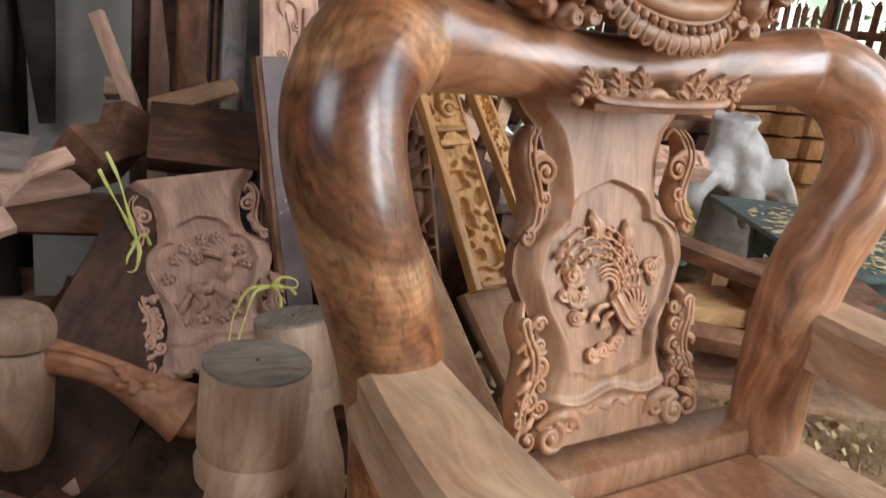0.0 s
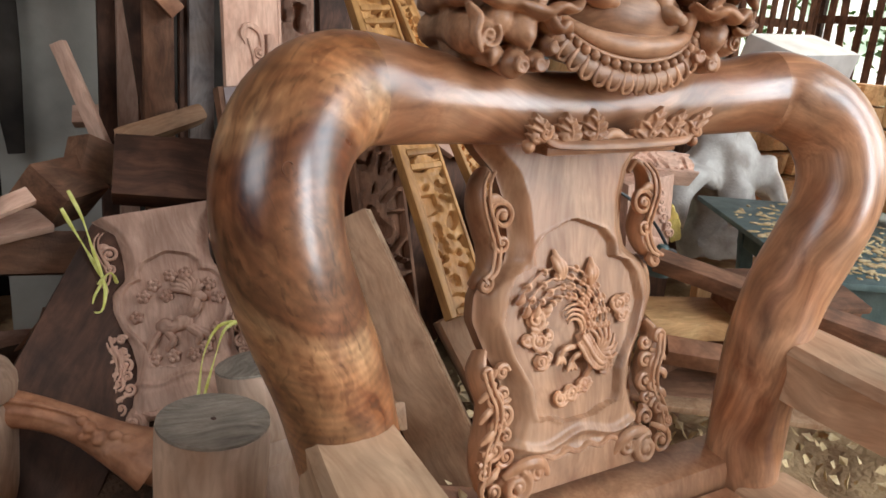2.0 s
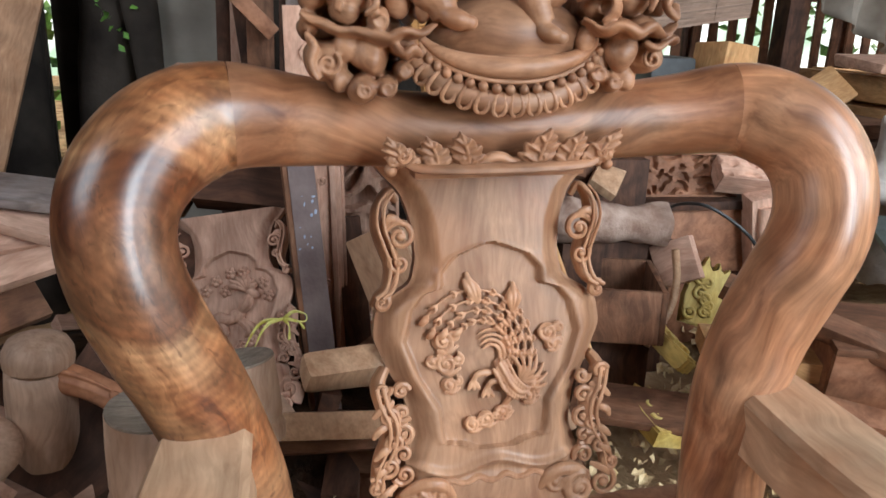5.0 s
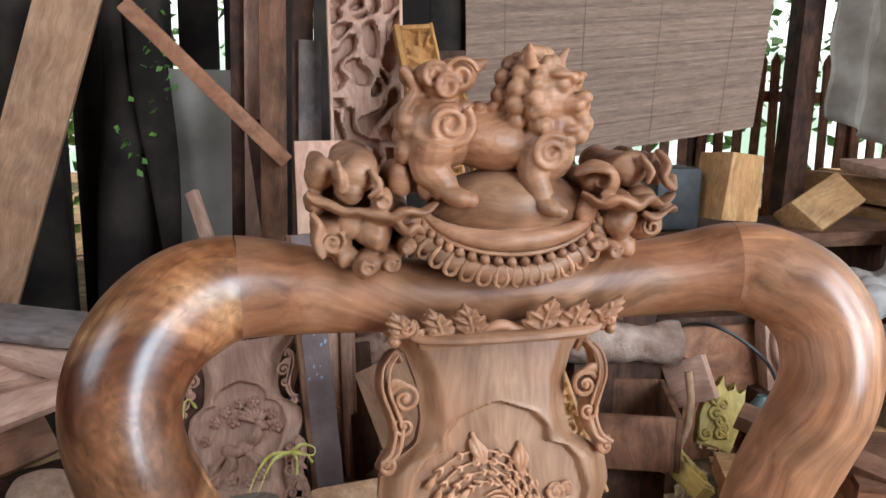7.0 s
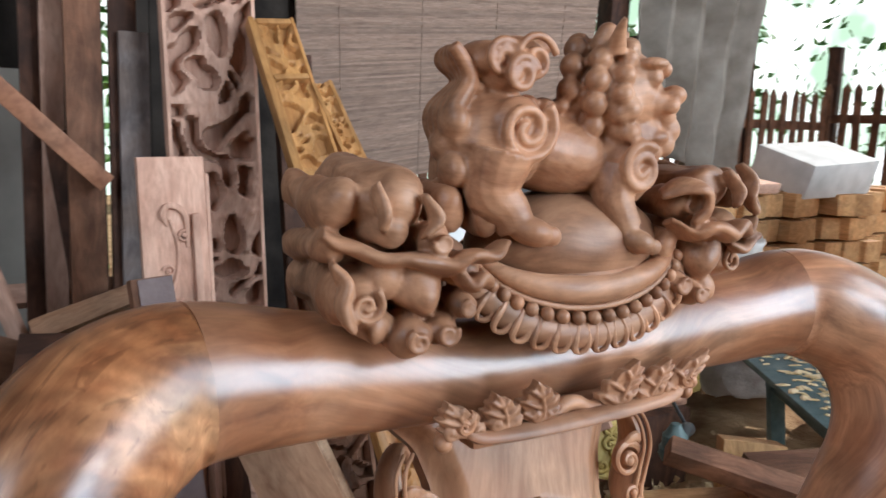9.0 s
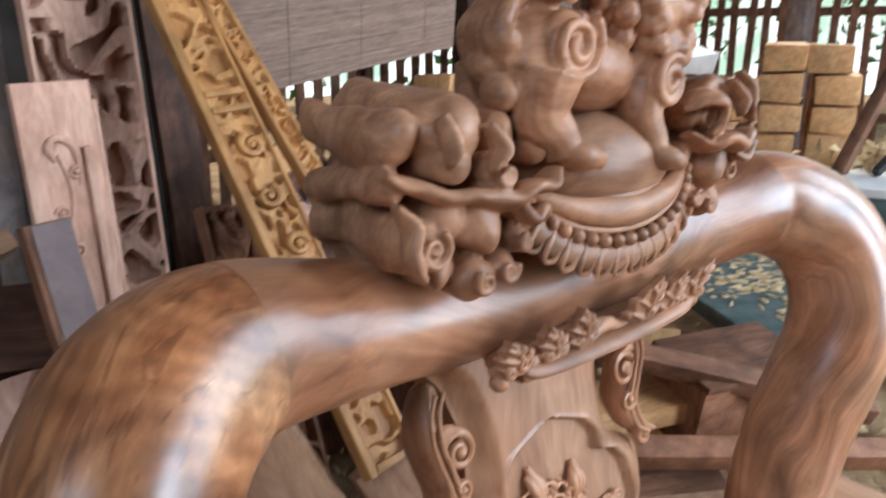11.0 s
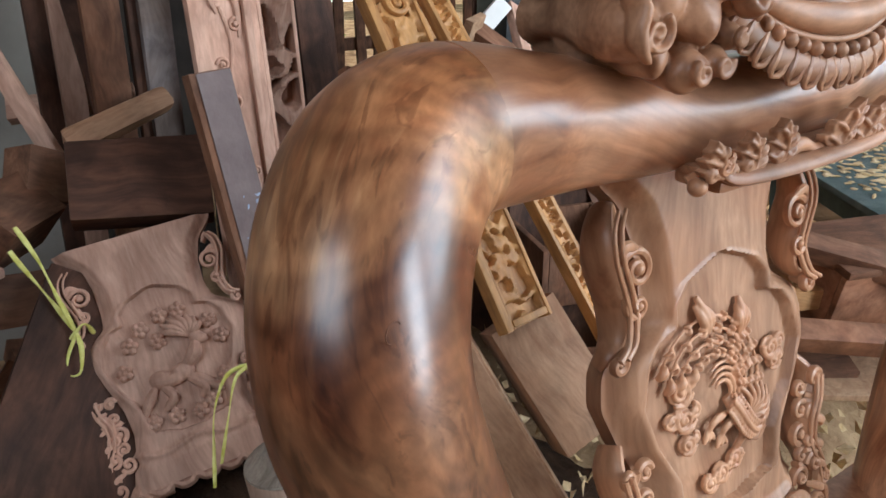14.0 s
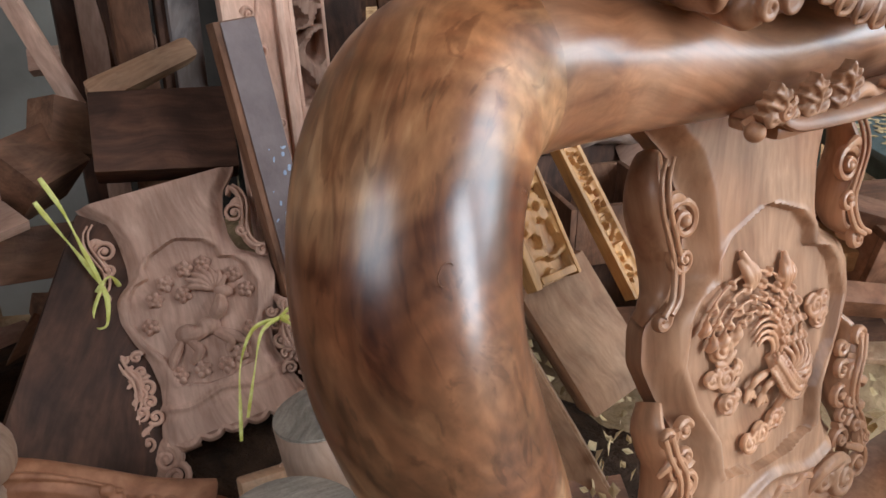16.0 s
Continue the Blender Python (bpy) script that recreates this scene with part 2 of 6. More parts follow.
SAWDUST = plain("sawdust_floor", (0.17, 0.09, 0.045), (0.44, 0.29, 0.16), 7, 0.95, 0, 0.9, 8, 0.35, 0.62, 0.01)
CHIPS = plain("pale_wood_chips", (0.46, 0.31, 0.15), (0.66, 0.50, 0.30), 30, 0.9, 0, 0.4)
PLASTER = plain("stained_plaster", (0.18, 0.155, 0.13), (0.33, 0.295, 0.255), 3.5, 0.9, 0, 0.25)
# near-black base paints the shed's deep shade into boards, trunks and cloth
SHADEWALL = plain("shade_dark_boarding", (0.016, 0.012, 0.010), (0.045, 0.035, 0.028), 6, 0.9, 0, 0.5)
GREEN = plain("green_machine_paint", (0.045, 0.075, 0.07), (0.10, 0.14, 0.13), 14, 0.5, 0.0, 0.3)
METAL = plain("dull_steel", (0.12, 0.12, 0.12), (0.25, 0.25, 0.25), 20, 0.45, 0.8, 0.1)
BLACK = plain("black_plastic", (0.012, 0.012, 0.012), (0.03, 0.03, 0.03), 20, 0.5, 0, 0.1)
STRAP = plain("yellow_raffia", (0.55, 0.50, 0.09), (0.75, 0.72, 0.25), 60, 0.6, 0, 0.2)
LEAF = plain("green_leaf", (0.06, 0.16, 0.02), (0.14, 0.30, 0.05), 40, 0.55, 0, 0.2)
TARP = plain("dusty_tarpaulin", (0.17, 0.135, 0.105), (0.30, 0.255, 0.21), 5, 0.8, 0, 0.3)
WHITE = plain("white_foam_block", (0.55, 0.53, 0.50), (0.72, 0.70, 0.67), 6, 0.8, 0, 0.2)

# ---- mesh helpers ----


def catmull(pts, n=8):
    """A smooth line through the points."""
    p = [Vector(q) for q in pts]
    p = [p[0] * 2 - p[1], *p, p[-1] * 2 - p[-2]]
    out = []
    for a, b, c, d in zip(p, p[1:], p[2:], p[3:]):
        for i in range(n):
            t = i / n
            out.append(0.5 * (2 * b + (c - a) * t + (2 * a - 5 * b + 4 * c - d) * t * t + (3 * b - a - 3 * c + d) * t ** 3))
    return out + [p[-2]]


def sweep(bm, pts, radius, seg=12, flat=1.0, up=(0, 0, 1), cap=True):
    """A rounded bar along pts; radius(s) for s from 0 to 1; flat squeezes it along up."""
    pts = [Vector(p) for p in pts]
    uv = bm.loops.layers.uv.verify()
    total, run = sum((b - a).length for a, b in zip(pts, pts[1:])), 0.0
    u = Vector(up)
    rings, dist = [], []
    for i, p in enumerate(pts):
        if i:
            run += (p - pts[i - 1]).length
        d = (pts[min(i + 1, len(pts) - 1)] - pts[max(i - 1, 0)]).normalized()
        side = d.cross(u)
        side = side.normalized() if side.length > 1e-4 else d.orthogonal().normalized()
        u2 = side.cross(d).normalized()
        if not callable(flat):
            u = u2
        r = radius[i] if isinstance(radius, list) else radius(run / total) if callable(radius) else radius
        rings.append([bm.verts.new(p + side * (math.cos(a) * r) + u2 * (math.sin(a) * r * flat)) for a in [2 * math.pi * k / seg for k in range(seg)]])
        dist.append(run)
    rr = radius[len(radius) // 2] if isinstance(radius, list) else radius(0.5) if callable(radius) else radius
    for i, (a, b) in enumerate(zip(rings, rings[1:])):
        for k in range(seg):
            f = bm.faces.new((a[k], a[(k + 1) % seg], b[(k + 1) % seg], b[k]))
            f.smooth = True
            for lp, (s, w) in zip(f.loops, ((i, k), (i, k + 1), (i + 1, k + 1), (i + 1, k))):
                lp[uv].uv = (dist[s], w / seg * 2 * math.pi * rr)
    if cap:
        for f in (rings[0][::-1], rings[-1]):
            bm.faces.new(f)
    return bm


def blob(bm, c, r, m=None, seg=14):
    """An ellipsoid of half-axes r at c."""
    mat = Matrix.Translation(c) @ (m or Matrix()) @ Matrix.Diagonal((*r, 1))
    bmesh.ops.create_uvsphere(bm, u_segments=seg, v_segments=seg * 2 // 3, radius=1, matrix=mat)
    return bm


def spiral(c, r0, r1, turns, start=0.0, n=26, axis="y", hand=1):
    """Points of a flat spiral in the xz plane."""
    c = Vector(c)
    out = []
    for i in range(n):
        t = i / (n - 1)
        r, a = r0 + (r1 - r0) * t, start + hand * turns * 2 * math.pi * t
        out.append(c + Vector((math.cos(a) * r, 0, math.sin(a) * r)))
    return out


def lathe(bm, profile, seg=28, c=(0, 0, 0)):
    """A turned body: profile of (radius, height)."""
    c = Vector(c)
    rings = [[bm.verts.new(c + Vector((r * math.cos(2 * math.pi * k / seg), r * math.sin(2 * math.pi * k / seg), z))) for k in range(seg)] for r, z in profile]
    for a, b in zip(rings, rings[1:]):
        for k in range(seg):
            bm.faces.new((a[k], a[(k + 1) % seg], b[(k + 1) % seg], b[k])).smooth = True
    bm.faces.new(rings[0][::-1])
    bm.faces.new(rings[-1])
    return bm


def slab(bm, size, m=None, bevel=0.003, wobble=0.0):
    """A bevelled board of that size about m's origin."""
    geo = bmesh.ops.create_cube(bm, size=1.0, matrix=(m or Matrix()) @ Matrix.Diagonal((*size, 1)))
    vs = geo["verts"]
    if wobble:
        for v in vs:
            v.co += Vector((random.uniform(-1, 1), random.uniform(-1, 1), random.uniform(-1, 1))) * wobble
    if bevel:
        es = {e for v in vs for e in v.link_edges}
        bmesh.ops.bevel(bm, geom=list(es), offset=bevel, segments=2, affect="EDGES", profile=0.6)
    return bm


def prism(bm, outline, thick, m=None, bevel=0.002):
    """An outline in the xz plane made solid along y."""
    m = m or Matrix()
    front = [bm.verts.new(m @ Vector((x, -thick / 2, z))) for x, z in outline]
    back = [bm.verts.new(m @ Vector((x, thick / 2, z))) for x, z in outline]
    n = len(outline)
    f1, f2 = bm.faces.new(front), bm.faces.new(back[::-1])
    for i in range(n):
        bm.faces.new((front[(i + 1) % n], front[i], back[i], back[(i + 1) % n]))
    if bevel:
        bmesh.ops.bevel(bm, geom=list(set(f1.edges) | set(f2.edges)), offset=bevel, segments=2, affect="EDGES")
    return bm


# everything behind the chair is laid out in a frame of its own, nearer and a little smaller
AT = Matrix()


def part(name, bm, mat, parent=None, label="", m=None, smooth=True, remesh=0.0):
    """Links a bmesh as one mesh object, under parent where one is given."""
    bmesh.ops.recalc_face_normals(bm, faces=bm.faces)
    me = bpy.data.meshes.new(name)
    bm.to_mesh(me)
    bm.free()
    if smooth:
        me.polygons.foreach_set("use_smooth", [True] * len(me.polygons))
        if not remesh:
            me.set_sharp_from_angle(angle=radians(38))
    me.materials.append(mat)
    ob = new(name, me)
    if remesh:
        md = ob.modifiers.new("blend", "REMESH")
        md.mode, md.voxel_size, md.use_smooth_shade = "VOXEL", remesh, True
        sm = ob.modifiers.new("soften", "SMOOTH")
        sm.factor, sm.iterations = 0.5, 2
    ob.matrix_basis = m if m is not None else Matrix()
    if parent:
        ob.parent = parent
    else:
        ob.matrix_basis = AT @ ob.matrix_basis
    if label:
        ob["label"] = label
    return ob


def shared(name, ob, m, parent=None):
    """Another piece on the mesh of ob."""
    o = new(name, ob.data)
    o.parent = parent
    o.matrix_basis = m
    return o


def holder(name, m, label, category, group="", kind=""):
    ob = new(name)
    ob.matrix_basis = AT @ m
    return tagged(ob, label, category, group, kind)


def between(a, b, face):
    """The pose at the middle of a and b: z runs from a to b, -y looks along face."""
    a, b = Vector(a), Vector(b)
    z = (b - a).normalized()
    y = -(Vector(face) - z * Vector(face).dot(z)).normalized()
    x = y.cross(z)
    m = Matrix((x, y, z)).transposed().to_4x4()
    m.translation = (a + b) / 2
    return m, (b - a).length


def board(name, a, b, width, thick, mat, label, category="board", face=(0, -1, 0), bevel=0.003, wobble=0.0, group=""):
    """A board from a to b whose wide side looks along face."""
    m, n = between(a, b, face)
    ob = part(name, slab(bmesh.new(), (width, thick, n), None, bevel, wobble), mat, None, "", m)
    return tagged(ob, label, category, group)


def ramp(x, a, b):
    t = min(1, max(0, (x - a) / (b - a)))
    return t * t * (3 - 2 * t)


# ---- the shed ----
FLOOR = 0.10


def ground():
    bm = bmesh.new()
    n = 110
    grid = [[bm.verts.new(((i / n - 0.5) * 9 + 0.8, (j / n - 0.5) * 9 + 0.8, FLOOR)) for i in range(n + 1)] for j in range(n + 1)]
    for row in grid:
        for v in row:
            v.co.z += 0.035 * noise.noise(v.co * 3.1) + 0.014 * noise.noise(v.co * 11)
            # floor raised behind the chair to meet things scaled to fit the camera's view
            v.co.z += 0.14 * max(ramp(v.co.y, 0.12, 0.42), ramp(v.co.x, 0.7, 1.2)) + 0.1 * max(ramp(v.co.y, 0.9, 1.3), ramp(v.co.x, 1.0, 1.5)) - 0.03
    for a, b in zip(grid, grid[1:]):
        for i in range(n):
            bm.faces.new((a[i], a[i + 1], b[i + 1], b[i]))
    far = 400
    slab(bm, (far, far, 0.05), pose(0, 0, FLOOR - 0.12), 0)
    return tagged(part("floor", bm, SAWDUST), "dirt floor deep in sawdust and shavings", "floor", kind="structure")


ground()


def wall(name, a, b, z0, z1, thick, mat, label, category="wall"):
    a, b = Vector((*a, z0)), Vector((*b, z0))
    d = b - a
    m = Matrix.Translation((a + b) / 2 + Vector((0, 0, (z1 - z0) / 2))) @ Matrix.Rotation(math.atan2(d.y, d.x), 4, "Z")
    return tagged(part(name, slab(bmesh.new(), (d.length, thick, z1 - z0), None, 0.004), mat, None, "", m), label, category, kind="structure")


# unseen walls added to block stray light; the left one keeps a lamp opening
wall("wall_left", (-2.4, -0.1), (-2.4, 3.2), FLOOR - 0.05, 4.2, 0.08, SHADEWALL, "unseen dark side wall added to hold back daylight")
wall("wall_left", (-2.4, -3.2), (-2.4, -1.8), FLOOR - 0.05, 4.2, 0.08, SHADEWALL, "unseen dark side wall added to hold back daylight")
wall("wall_left", (-2.4, -1.8), (-2.4, -0.1), 3.5, 4.2, 0.08, SHADEWALL, "unseen dark boards added above the side opening")
wall("wall_left", (-2.4, -1.8), (-2.4, -0.1), FLOOR - 0.05, 1.5, 0.08, SHADEWALL, "unseen dark boards added below the side opening")
wall("wall_front", (-2.4, -3.2), (0.95, -3.2), FLOOR - 0.05, 4.2, 0.08, SHADEWALL, "unseen dark front wall added to hold back daylight")


# unseen roof added to keep sun and sky light off the chair
bm = bmesh.new()
for x0, x1, y0, y1 in ((-3.7, 5.3, -0.6, 4.6), (-3.7, 1.7, -3.4, -0.6)):
    slab(bm, (x1 - x0, y1 - y0, 0.08), pose((x0 + x1) / 2, (y0 + y1) / 2, 4.26), 0.0)
tagged(part("ceiling", bm, BROWN), "unseen dark timber roof deck added to keep light off the chair", "ceiling", kind="structure")


# ---- the chair ----
CHAIR = holder("carved_armchair", pose(0.022, 0, 0, 0, -1.2, 0), "heavy oiled hardwood armchair with thick round frame and carved back", "chair")


LEFT = [(-0.271, 0.026, 0.520), (-0.271, 0.024, 0.581), (-0.278, 0.015, 0.654), (-0.294, 0.005, 0.718), (-0.315, -0.007, 0.786), (-0.340, -0.019, 0.848), (-0.359, -0.023, 0.899), (-0.3675, -0.016, 0.943), (-0.362, -0.001, 0.981), (-0.341, 0.023, 1.013), (-0.308, 0.048, 1.034), (-0.265, 0.061, 1.043)]
LEFT_R = [0.050, 0.0512, 0.0516, 0.052, 0.0524, 0.0522, 0.052, 0.053, 0.0548, 0.0568, 0.058, 0.0535]
RAIL = [(-0.265, 0.061, 1.043), (-0.190, 0.061, 1.0366), (-0.093, 0.0535, 1.0285), (0.0045, 0.0505, 1.0277), (0.101, 0.048, 1.0316), (0.196, 0.0425, 1.0387), (0.265, 0.033, 1.0465)]
RAIL_R = [0.0535, 0.0445, 0.038, 0.0368, 0.0388, 0.043, 0.0492]
RIGHT = [(0.265, 0.033, 1.0465), (0.3005, 0.017, 1.0404), (0.332, -0.003, 1.0215), (0.3487, -0.021, 0.990), (0.350, -0.035, 0.9516), (0.341, -0.0395, 0.910), (0.3225, -0.0345, 0.863), (0.3025, -0.025, 0.804), (0.287, -0.021, 0.7365), (0.281, -0.021, 0.672), (0.281, -0.0205, 0.597), (0.283, -0.02, 0.525)]
RIGHT_R = [0.0492, 0.052, 0.0522, 0.0522, 0.0518, 0.0516, 0.0515, 0.0511, 0.0503, 0.0497, 0.0494, 0.049]


FINE = 12
BENT = catmull(LEFT + RAIL[1:] + RIGHT[1:], FINE)
THICK = LEFT_R + RAIL_R[1:] + RIGHT_R[1:]
THICK = np.interp(np.linspace(0, len(THICK) - 1, len(BENT)), range(len(THICK)), THICK)
THICK = np.convolve(np.pad(THICK, 6, "edge"), np.ones(13) / 13, "valid")


def bar(name, mat, first, last, label):
    """The stretch of the bent frame between two of its points, as one round member."""
    cut = slice(first * FINE, last * FINE + 1)
    return part(name, sweep(bmesh.new(), BENT[cut], list(THICK[cut]), 44, 1.0, (0, -1, 0)), mat, CHAIR, label)


bar("top_rail", OILED, 11, 17, "thick round oiled crest rail with fine grain")
bar("curved_post", BURL, 0, 11, "thick curved post with swirling burl grain and small knot")
bar("curved_post", OILED, 17, 28, "thick curved post with straight reddish grain")
bm = bmesh.new()
sweep(bm, [(-0.373 + 0.005 * math.cos(a), -0.0535 + 0.0018 * math.cos(a), 0.998 + 0.005 * math.sin(a)) for a in np.linspace(0, 2 * math.pi, 20)], 0.0003, 6, 1.0, (0, -1, 0))
part("knot", bm, DARK, CHAIR, "small dark ring of a wooden plug")


def panel_y(z):
    return 0.052 + 0.2 * (z - 0.88)


OUT_Z = [0.0, 0.02, 0.05, 0.09, 0.13, 0.17, 0.205, 0.235, 0.25, 0.262, 0.29, 0.33, 0.365, 0.385, 0.40]
OUT_W = [0.124, 0.118, 0.106, 0.094, 0.1, 0.12, 0.134, 0.13, 0.114, 0.09, 0.083, 0.086, 0.098, 0.118, 0.128]
CUT_Z = [0.072, 0.078, 0.082, 0.09, 0.12, 0.16, 0.20, 0.235, 0.252, 0.258, 0.275, 0.292, 0.302, 0.306]
CUT_W = [0.022, 0.034, 0.058, 0.061, 0.064, 0.088, 0.101, 0.092, 0.078, 0.057, 0.057, 0.042, 0.016, 0.004]


def back_panel(bm, depth=0.034, moulding=True):
    """The vase-shaped splat in its own plane: z up from its foot, the face towards -y."""
    H, nz, nx = 0.40, 200, 96
    zs = np.linspace(0, H, nz)
    ws = np.interp(zs, OUT_Z, OUT_W)
    cut = np.interp(zs, CUT_Z, CUT_W, left=-0.03, right=-0.03)
    k = np.ones(7) / 7
    ws = np.convolve(np.pad(ws, 3, "edge"), k, "valid")
    rows = []
    for z, w, c in zip(zs, ws, cut):
        row = []
        for i in range(nx + 1):
            u = i / nx * 2 - 1
            u = math.copysign(abs(u) ** 0.8, u)
            x = u * w
            edge = w - abs(x)
            y = 0.017 * (1 - ramp(edge, 0.0, 0.026))
            y += 0.0085 * ramp(c - abs(x), -0.002, 0.004)
            lip = math.exp(-((c - abs(x) + 0.005) / 0.004) ** 2) if c > 0 else 0
            y -= 0.0018 * lip
            if z < 0.07 and moulding:
                y -= 0.006 * math.exp(-((z - 0.052 - 0.006 * math.cos(x * 60)) / 0.005) ** 2) + 0.004 * ramp(0.045 - z, 0, 0.012)
            row.append(bm.verts.new((x, y, z)))
        back = [bm.verts.new((-w if j == 0 else w, depth, z)) for j in (0, 1)]
        rows.append((row, back))
    for (a, ab), (b, bb) in zip(rows, rows[1:]):
        for i in range(nx):
            bm.faces.new((a[i], a[i + 1], b[i + 1], b[i]))
        bm.faces.new((ab[0], a[0], b[0], bb[0]))
        bm.faces.new((a[-1], ab[1], bb[1], b[-1]))
        bm.faces.new((ab[1], ab[0], bb[0], bb[1]))
    for r, b in (rows[0], rows[-1]):
        bm.faces.new((*r, b[1], b[0]))
    return bm


def stroke(bm, pts, r, flat=0.8, seg=8):
    return sweep(bm, catmull(pts, 6), lambda s: r * (0.25 + 0.75 * math.sin(math.pi * min(1, 0.12 + s * 0.8)) ** 0.7), seg, flat, (0, -1, 0))


def curl(bm, c, r, hand, turns=1.35, start=0.0, thick=0.0045, y=-0.004):
    sweep(bm, [Vector(p) + Vector((0, y * i / 25, 0)) for i, p in enumerate(spiral(c, r, r * 0.18, turns, start, 26, "y", hand))], lambda s: thick * (1.0 - 0.45 * s), 8, 1.2, (0, -1, 0))
    blob(bm, Vector(c) + Vector((0, y, 0)), (r * 0.3,) * 3, None, 8)
    return bm


def side_scroll(bm, side, lower):
    """An openwork scroll on the flank of the splat."""
    g = 1.09
    side *= g
    if not lower:
        line = [(0.122, 0.008, 0.243), (0.117, 0.004, 0.252), (0.106, 0.006, 0.262), (0.101, 0.008, 0.285), (0.106, 0.006, 0.305), (0.113, 0.004, 0.33), (0.111, 0.006, 0.352), (0.102, 0.01, 0.366), (0.094, 0.012, 0.355)]
        sweep(bm, catmull([(side * x, y + 0.011, z) for x, y, z in line], 8), lambda s: 0.0036 + 0.006 * math.sin(math.pi * s) ** 1.2, 14, 2.0, (0, -1, 0))
        for dx in (-0.0035, 0.0035):
            sweep(bm, catmull([(side * (x + dx), y - 0.0105, z) for x, y, z in line[1:-1]], 8), lambda s: 0.0026 - 0.001 * s, 8, 1.0, (0, -1, 0))
        curl(bm, (side * 0.094, 0.0, 0.318), 0.0165, side, 1.4, 0.4 if side > 0 else 2.7, 0.0042)
        curl(bm, (side * 0.096, 0.0, 0.289), 0.0115, -side, 1.2, 0.6 if side > 0 else 2.5, 0.0036)
        curl(bm, (side * 0.115, 0.004, 0.246), 0.009, side, 1.1, 1.0, 0.005)
        stroke(bm, [(side * 0.112, 0, 0.328), (side * 0.104, -0.003, 0.338), (side * 0.092, -0.002, 0.333)], 0.005)
    else:
        line = [(0.112, 0.012, 0.168), (0.12, 0.006, 0.152), (0.116, 0.004, 0.132), (0.108, 0.004, 0.11), (0.11, 0.006, 0.085), (0.121, 0.006, 0.06), (0.126, 0.006, 0.035), (0.122, 0.004, 0.012)]
        sweep(bm, catmull([(side * x, y + 0.011, z) for x, y, z in line], 8), lambda s: 0.004 + 0.0065 * math.sin(math.pi * min(1, 0.1 + s)) ** 1.0, 14, 2.0, (0, -1, 0))
        for dx in (-0.0035, 0.0035):
            sweep(bm, catmull([(side * (x + dx), y - 0.0105, z) for x, y, z in line[1:-1]], 8), lambda s: 0.0026 - 0.001 * s, 8, 1.0, (0, -1, 0))
        for z, r, h, x in ((0.15, 0.009, 1, 0.117), (0.118, 0.012, -1, 0.112), (0.088, 0.011, 1, 0.106), (0.062, 0.013, -1, 0.114), (0.04, 0.01, 1, 0.128), (0.016, 0.017, -1, 0.118)):
            curl(bm, (side * x, 0.0, z), r, side * h, 1.3, 0.5 + z * 40, 0.004)
        # inner curls that join the scroll to the panel
        for z, r, h in ((0.146, 0.009, -1), (0.122, 0.011, 1), (0.098, 0.012, -1), (0.074, 0.011, 1), (0.05, 0.012, -1)):
            curl(bm, (side * 0.098, 0.004, z), r, side * h, 1.25, 2.0 + z * 30, 0.0042)
        for k in range(5):
            z = 0.135 - 0.024 * k
            stroke(bm, [(side * 0.106, 0.002, z), (side * (0.118 + 0.004 * (k % 2)), -0.004, z - 0.006), (side * 0.128, 0.0, z - 0.016)], 0.0045)
    return bm


def cloud(bm, c, r):
    c = Vector(c)
    curl(bm, c, r, 1, 1.6, random.uniform(0, 6), r * 0.27, -0.002)
    curl(bm, c + Vector((r * 1.2, 0, r * 0.35)), r * 0.7, -1, 1.3, random.uniform(0, 6), r * 0.25, -0.002)
    blob(bm, c + Vector((0, 0.002, 0)), (r * 1.1, 0.003, r))
    stroke(bm, [c + Vector((-r * 0.6, 0, -r * 0.9)), c + Vector((r * 0.4, -0.001, -r * 1.1)), c + Vector((r * 1.6, 0, -r * 0.5))], r * 0.28)


def leaf(bm, base, h, lean, thick, width=1.0, tip=0.0):
    """A pointed leaf with lobed edges and a raised rib, its face towards -y."""
    half = ((0.0, 0.24), (0.2, 0.46), (0.33, 0.5), (0.34, 0.36), (0.55, 0.44), (0.64, 0.42), (0.62, 0.28), (0.8, 0.27), (0.86, 0.22), (0.86, 0.14), (1.08, 0.0))
    edge = [(u, v * width) for u, v in half] + [(u, -v * width) for u, v in half[-2::-1]]
    at = lambda u, v, y=0.0: Vector(base) + Vector((h * (lean * u ** 1.4 + v), y - tip * h * u + 0.25 * h * v * v, h * u))  # noqa: E731
    front = [bm.verts.new(at(u, v, -thick / 2)) for u, v in edge]
    back = [bm.verts.new(at(u, v, thick / 2)) for u, v in edge]
    bm.faces.new(front)
    bm.faces.new(back[::-1])
    n = len(edge)
    for i in range(n):
        bm.faces.new((front[(i + 1) % n], front[i], back[i], back[(i + 1) % n]))
    y = -thick / 2
    stroke(bm, [at(0, 0, y), at(0.5, 0, y - 0.001), at(1.0, 0, y)], h * 0.055, 1.0, 6)
    for s in (-1, 1):
        for u, v in ((0.05, 0.4), (0.36, 0.38), (0.64, 0.2)):
            stroke(bm, [at(u, 0, y), at(u + 0.14, s * v * 0.6 * width, y - 0.0012), at(u + 0.24, s * v * width, y)], h * 0.06, 1.0, 6)
    return bm


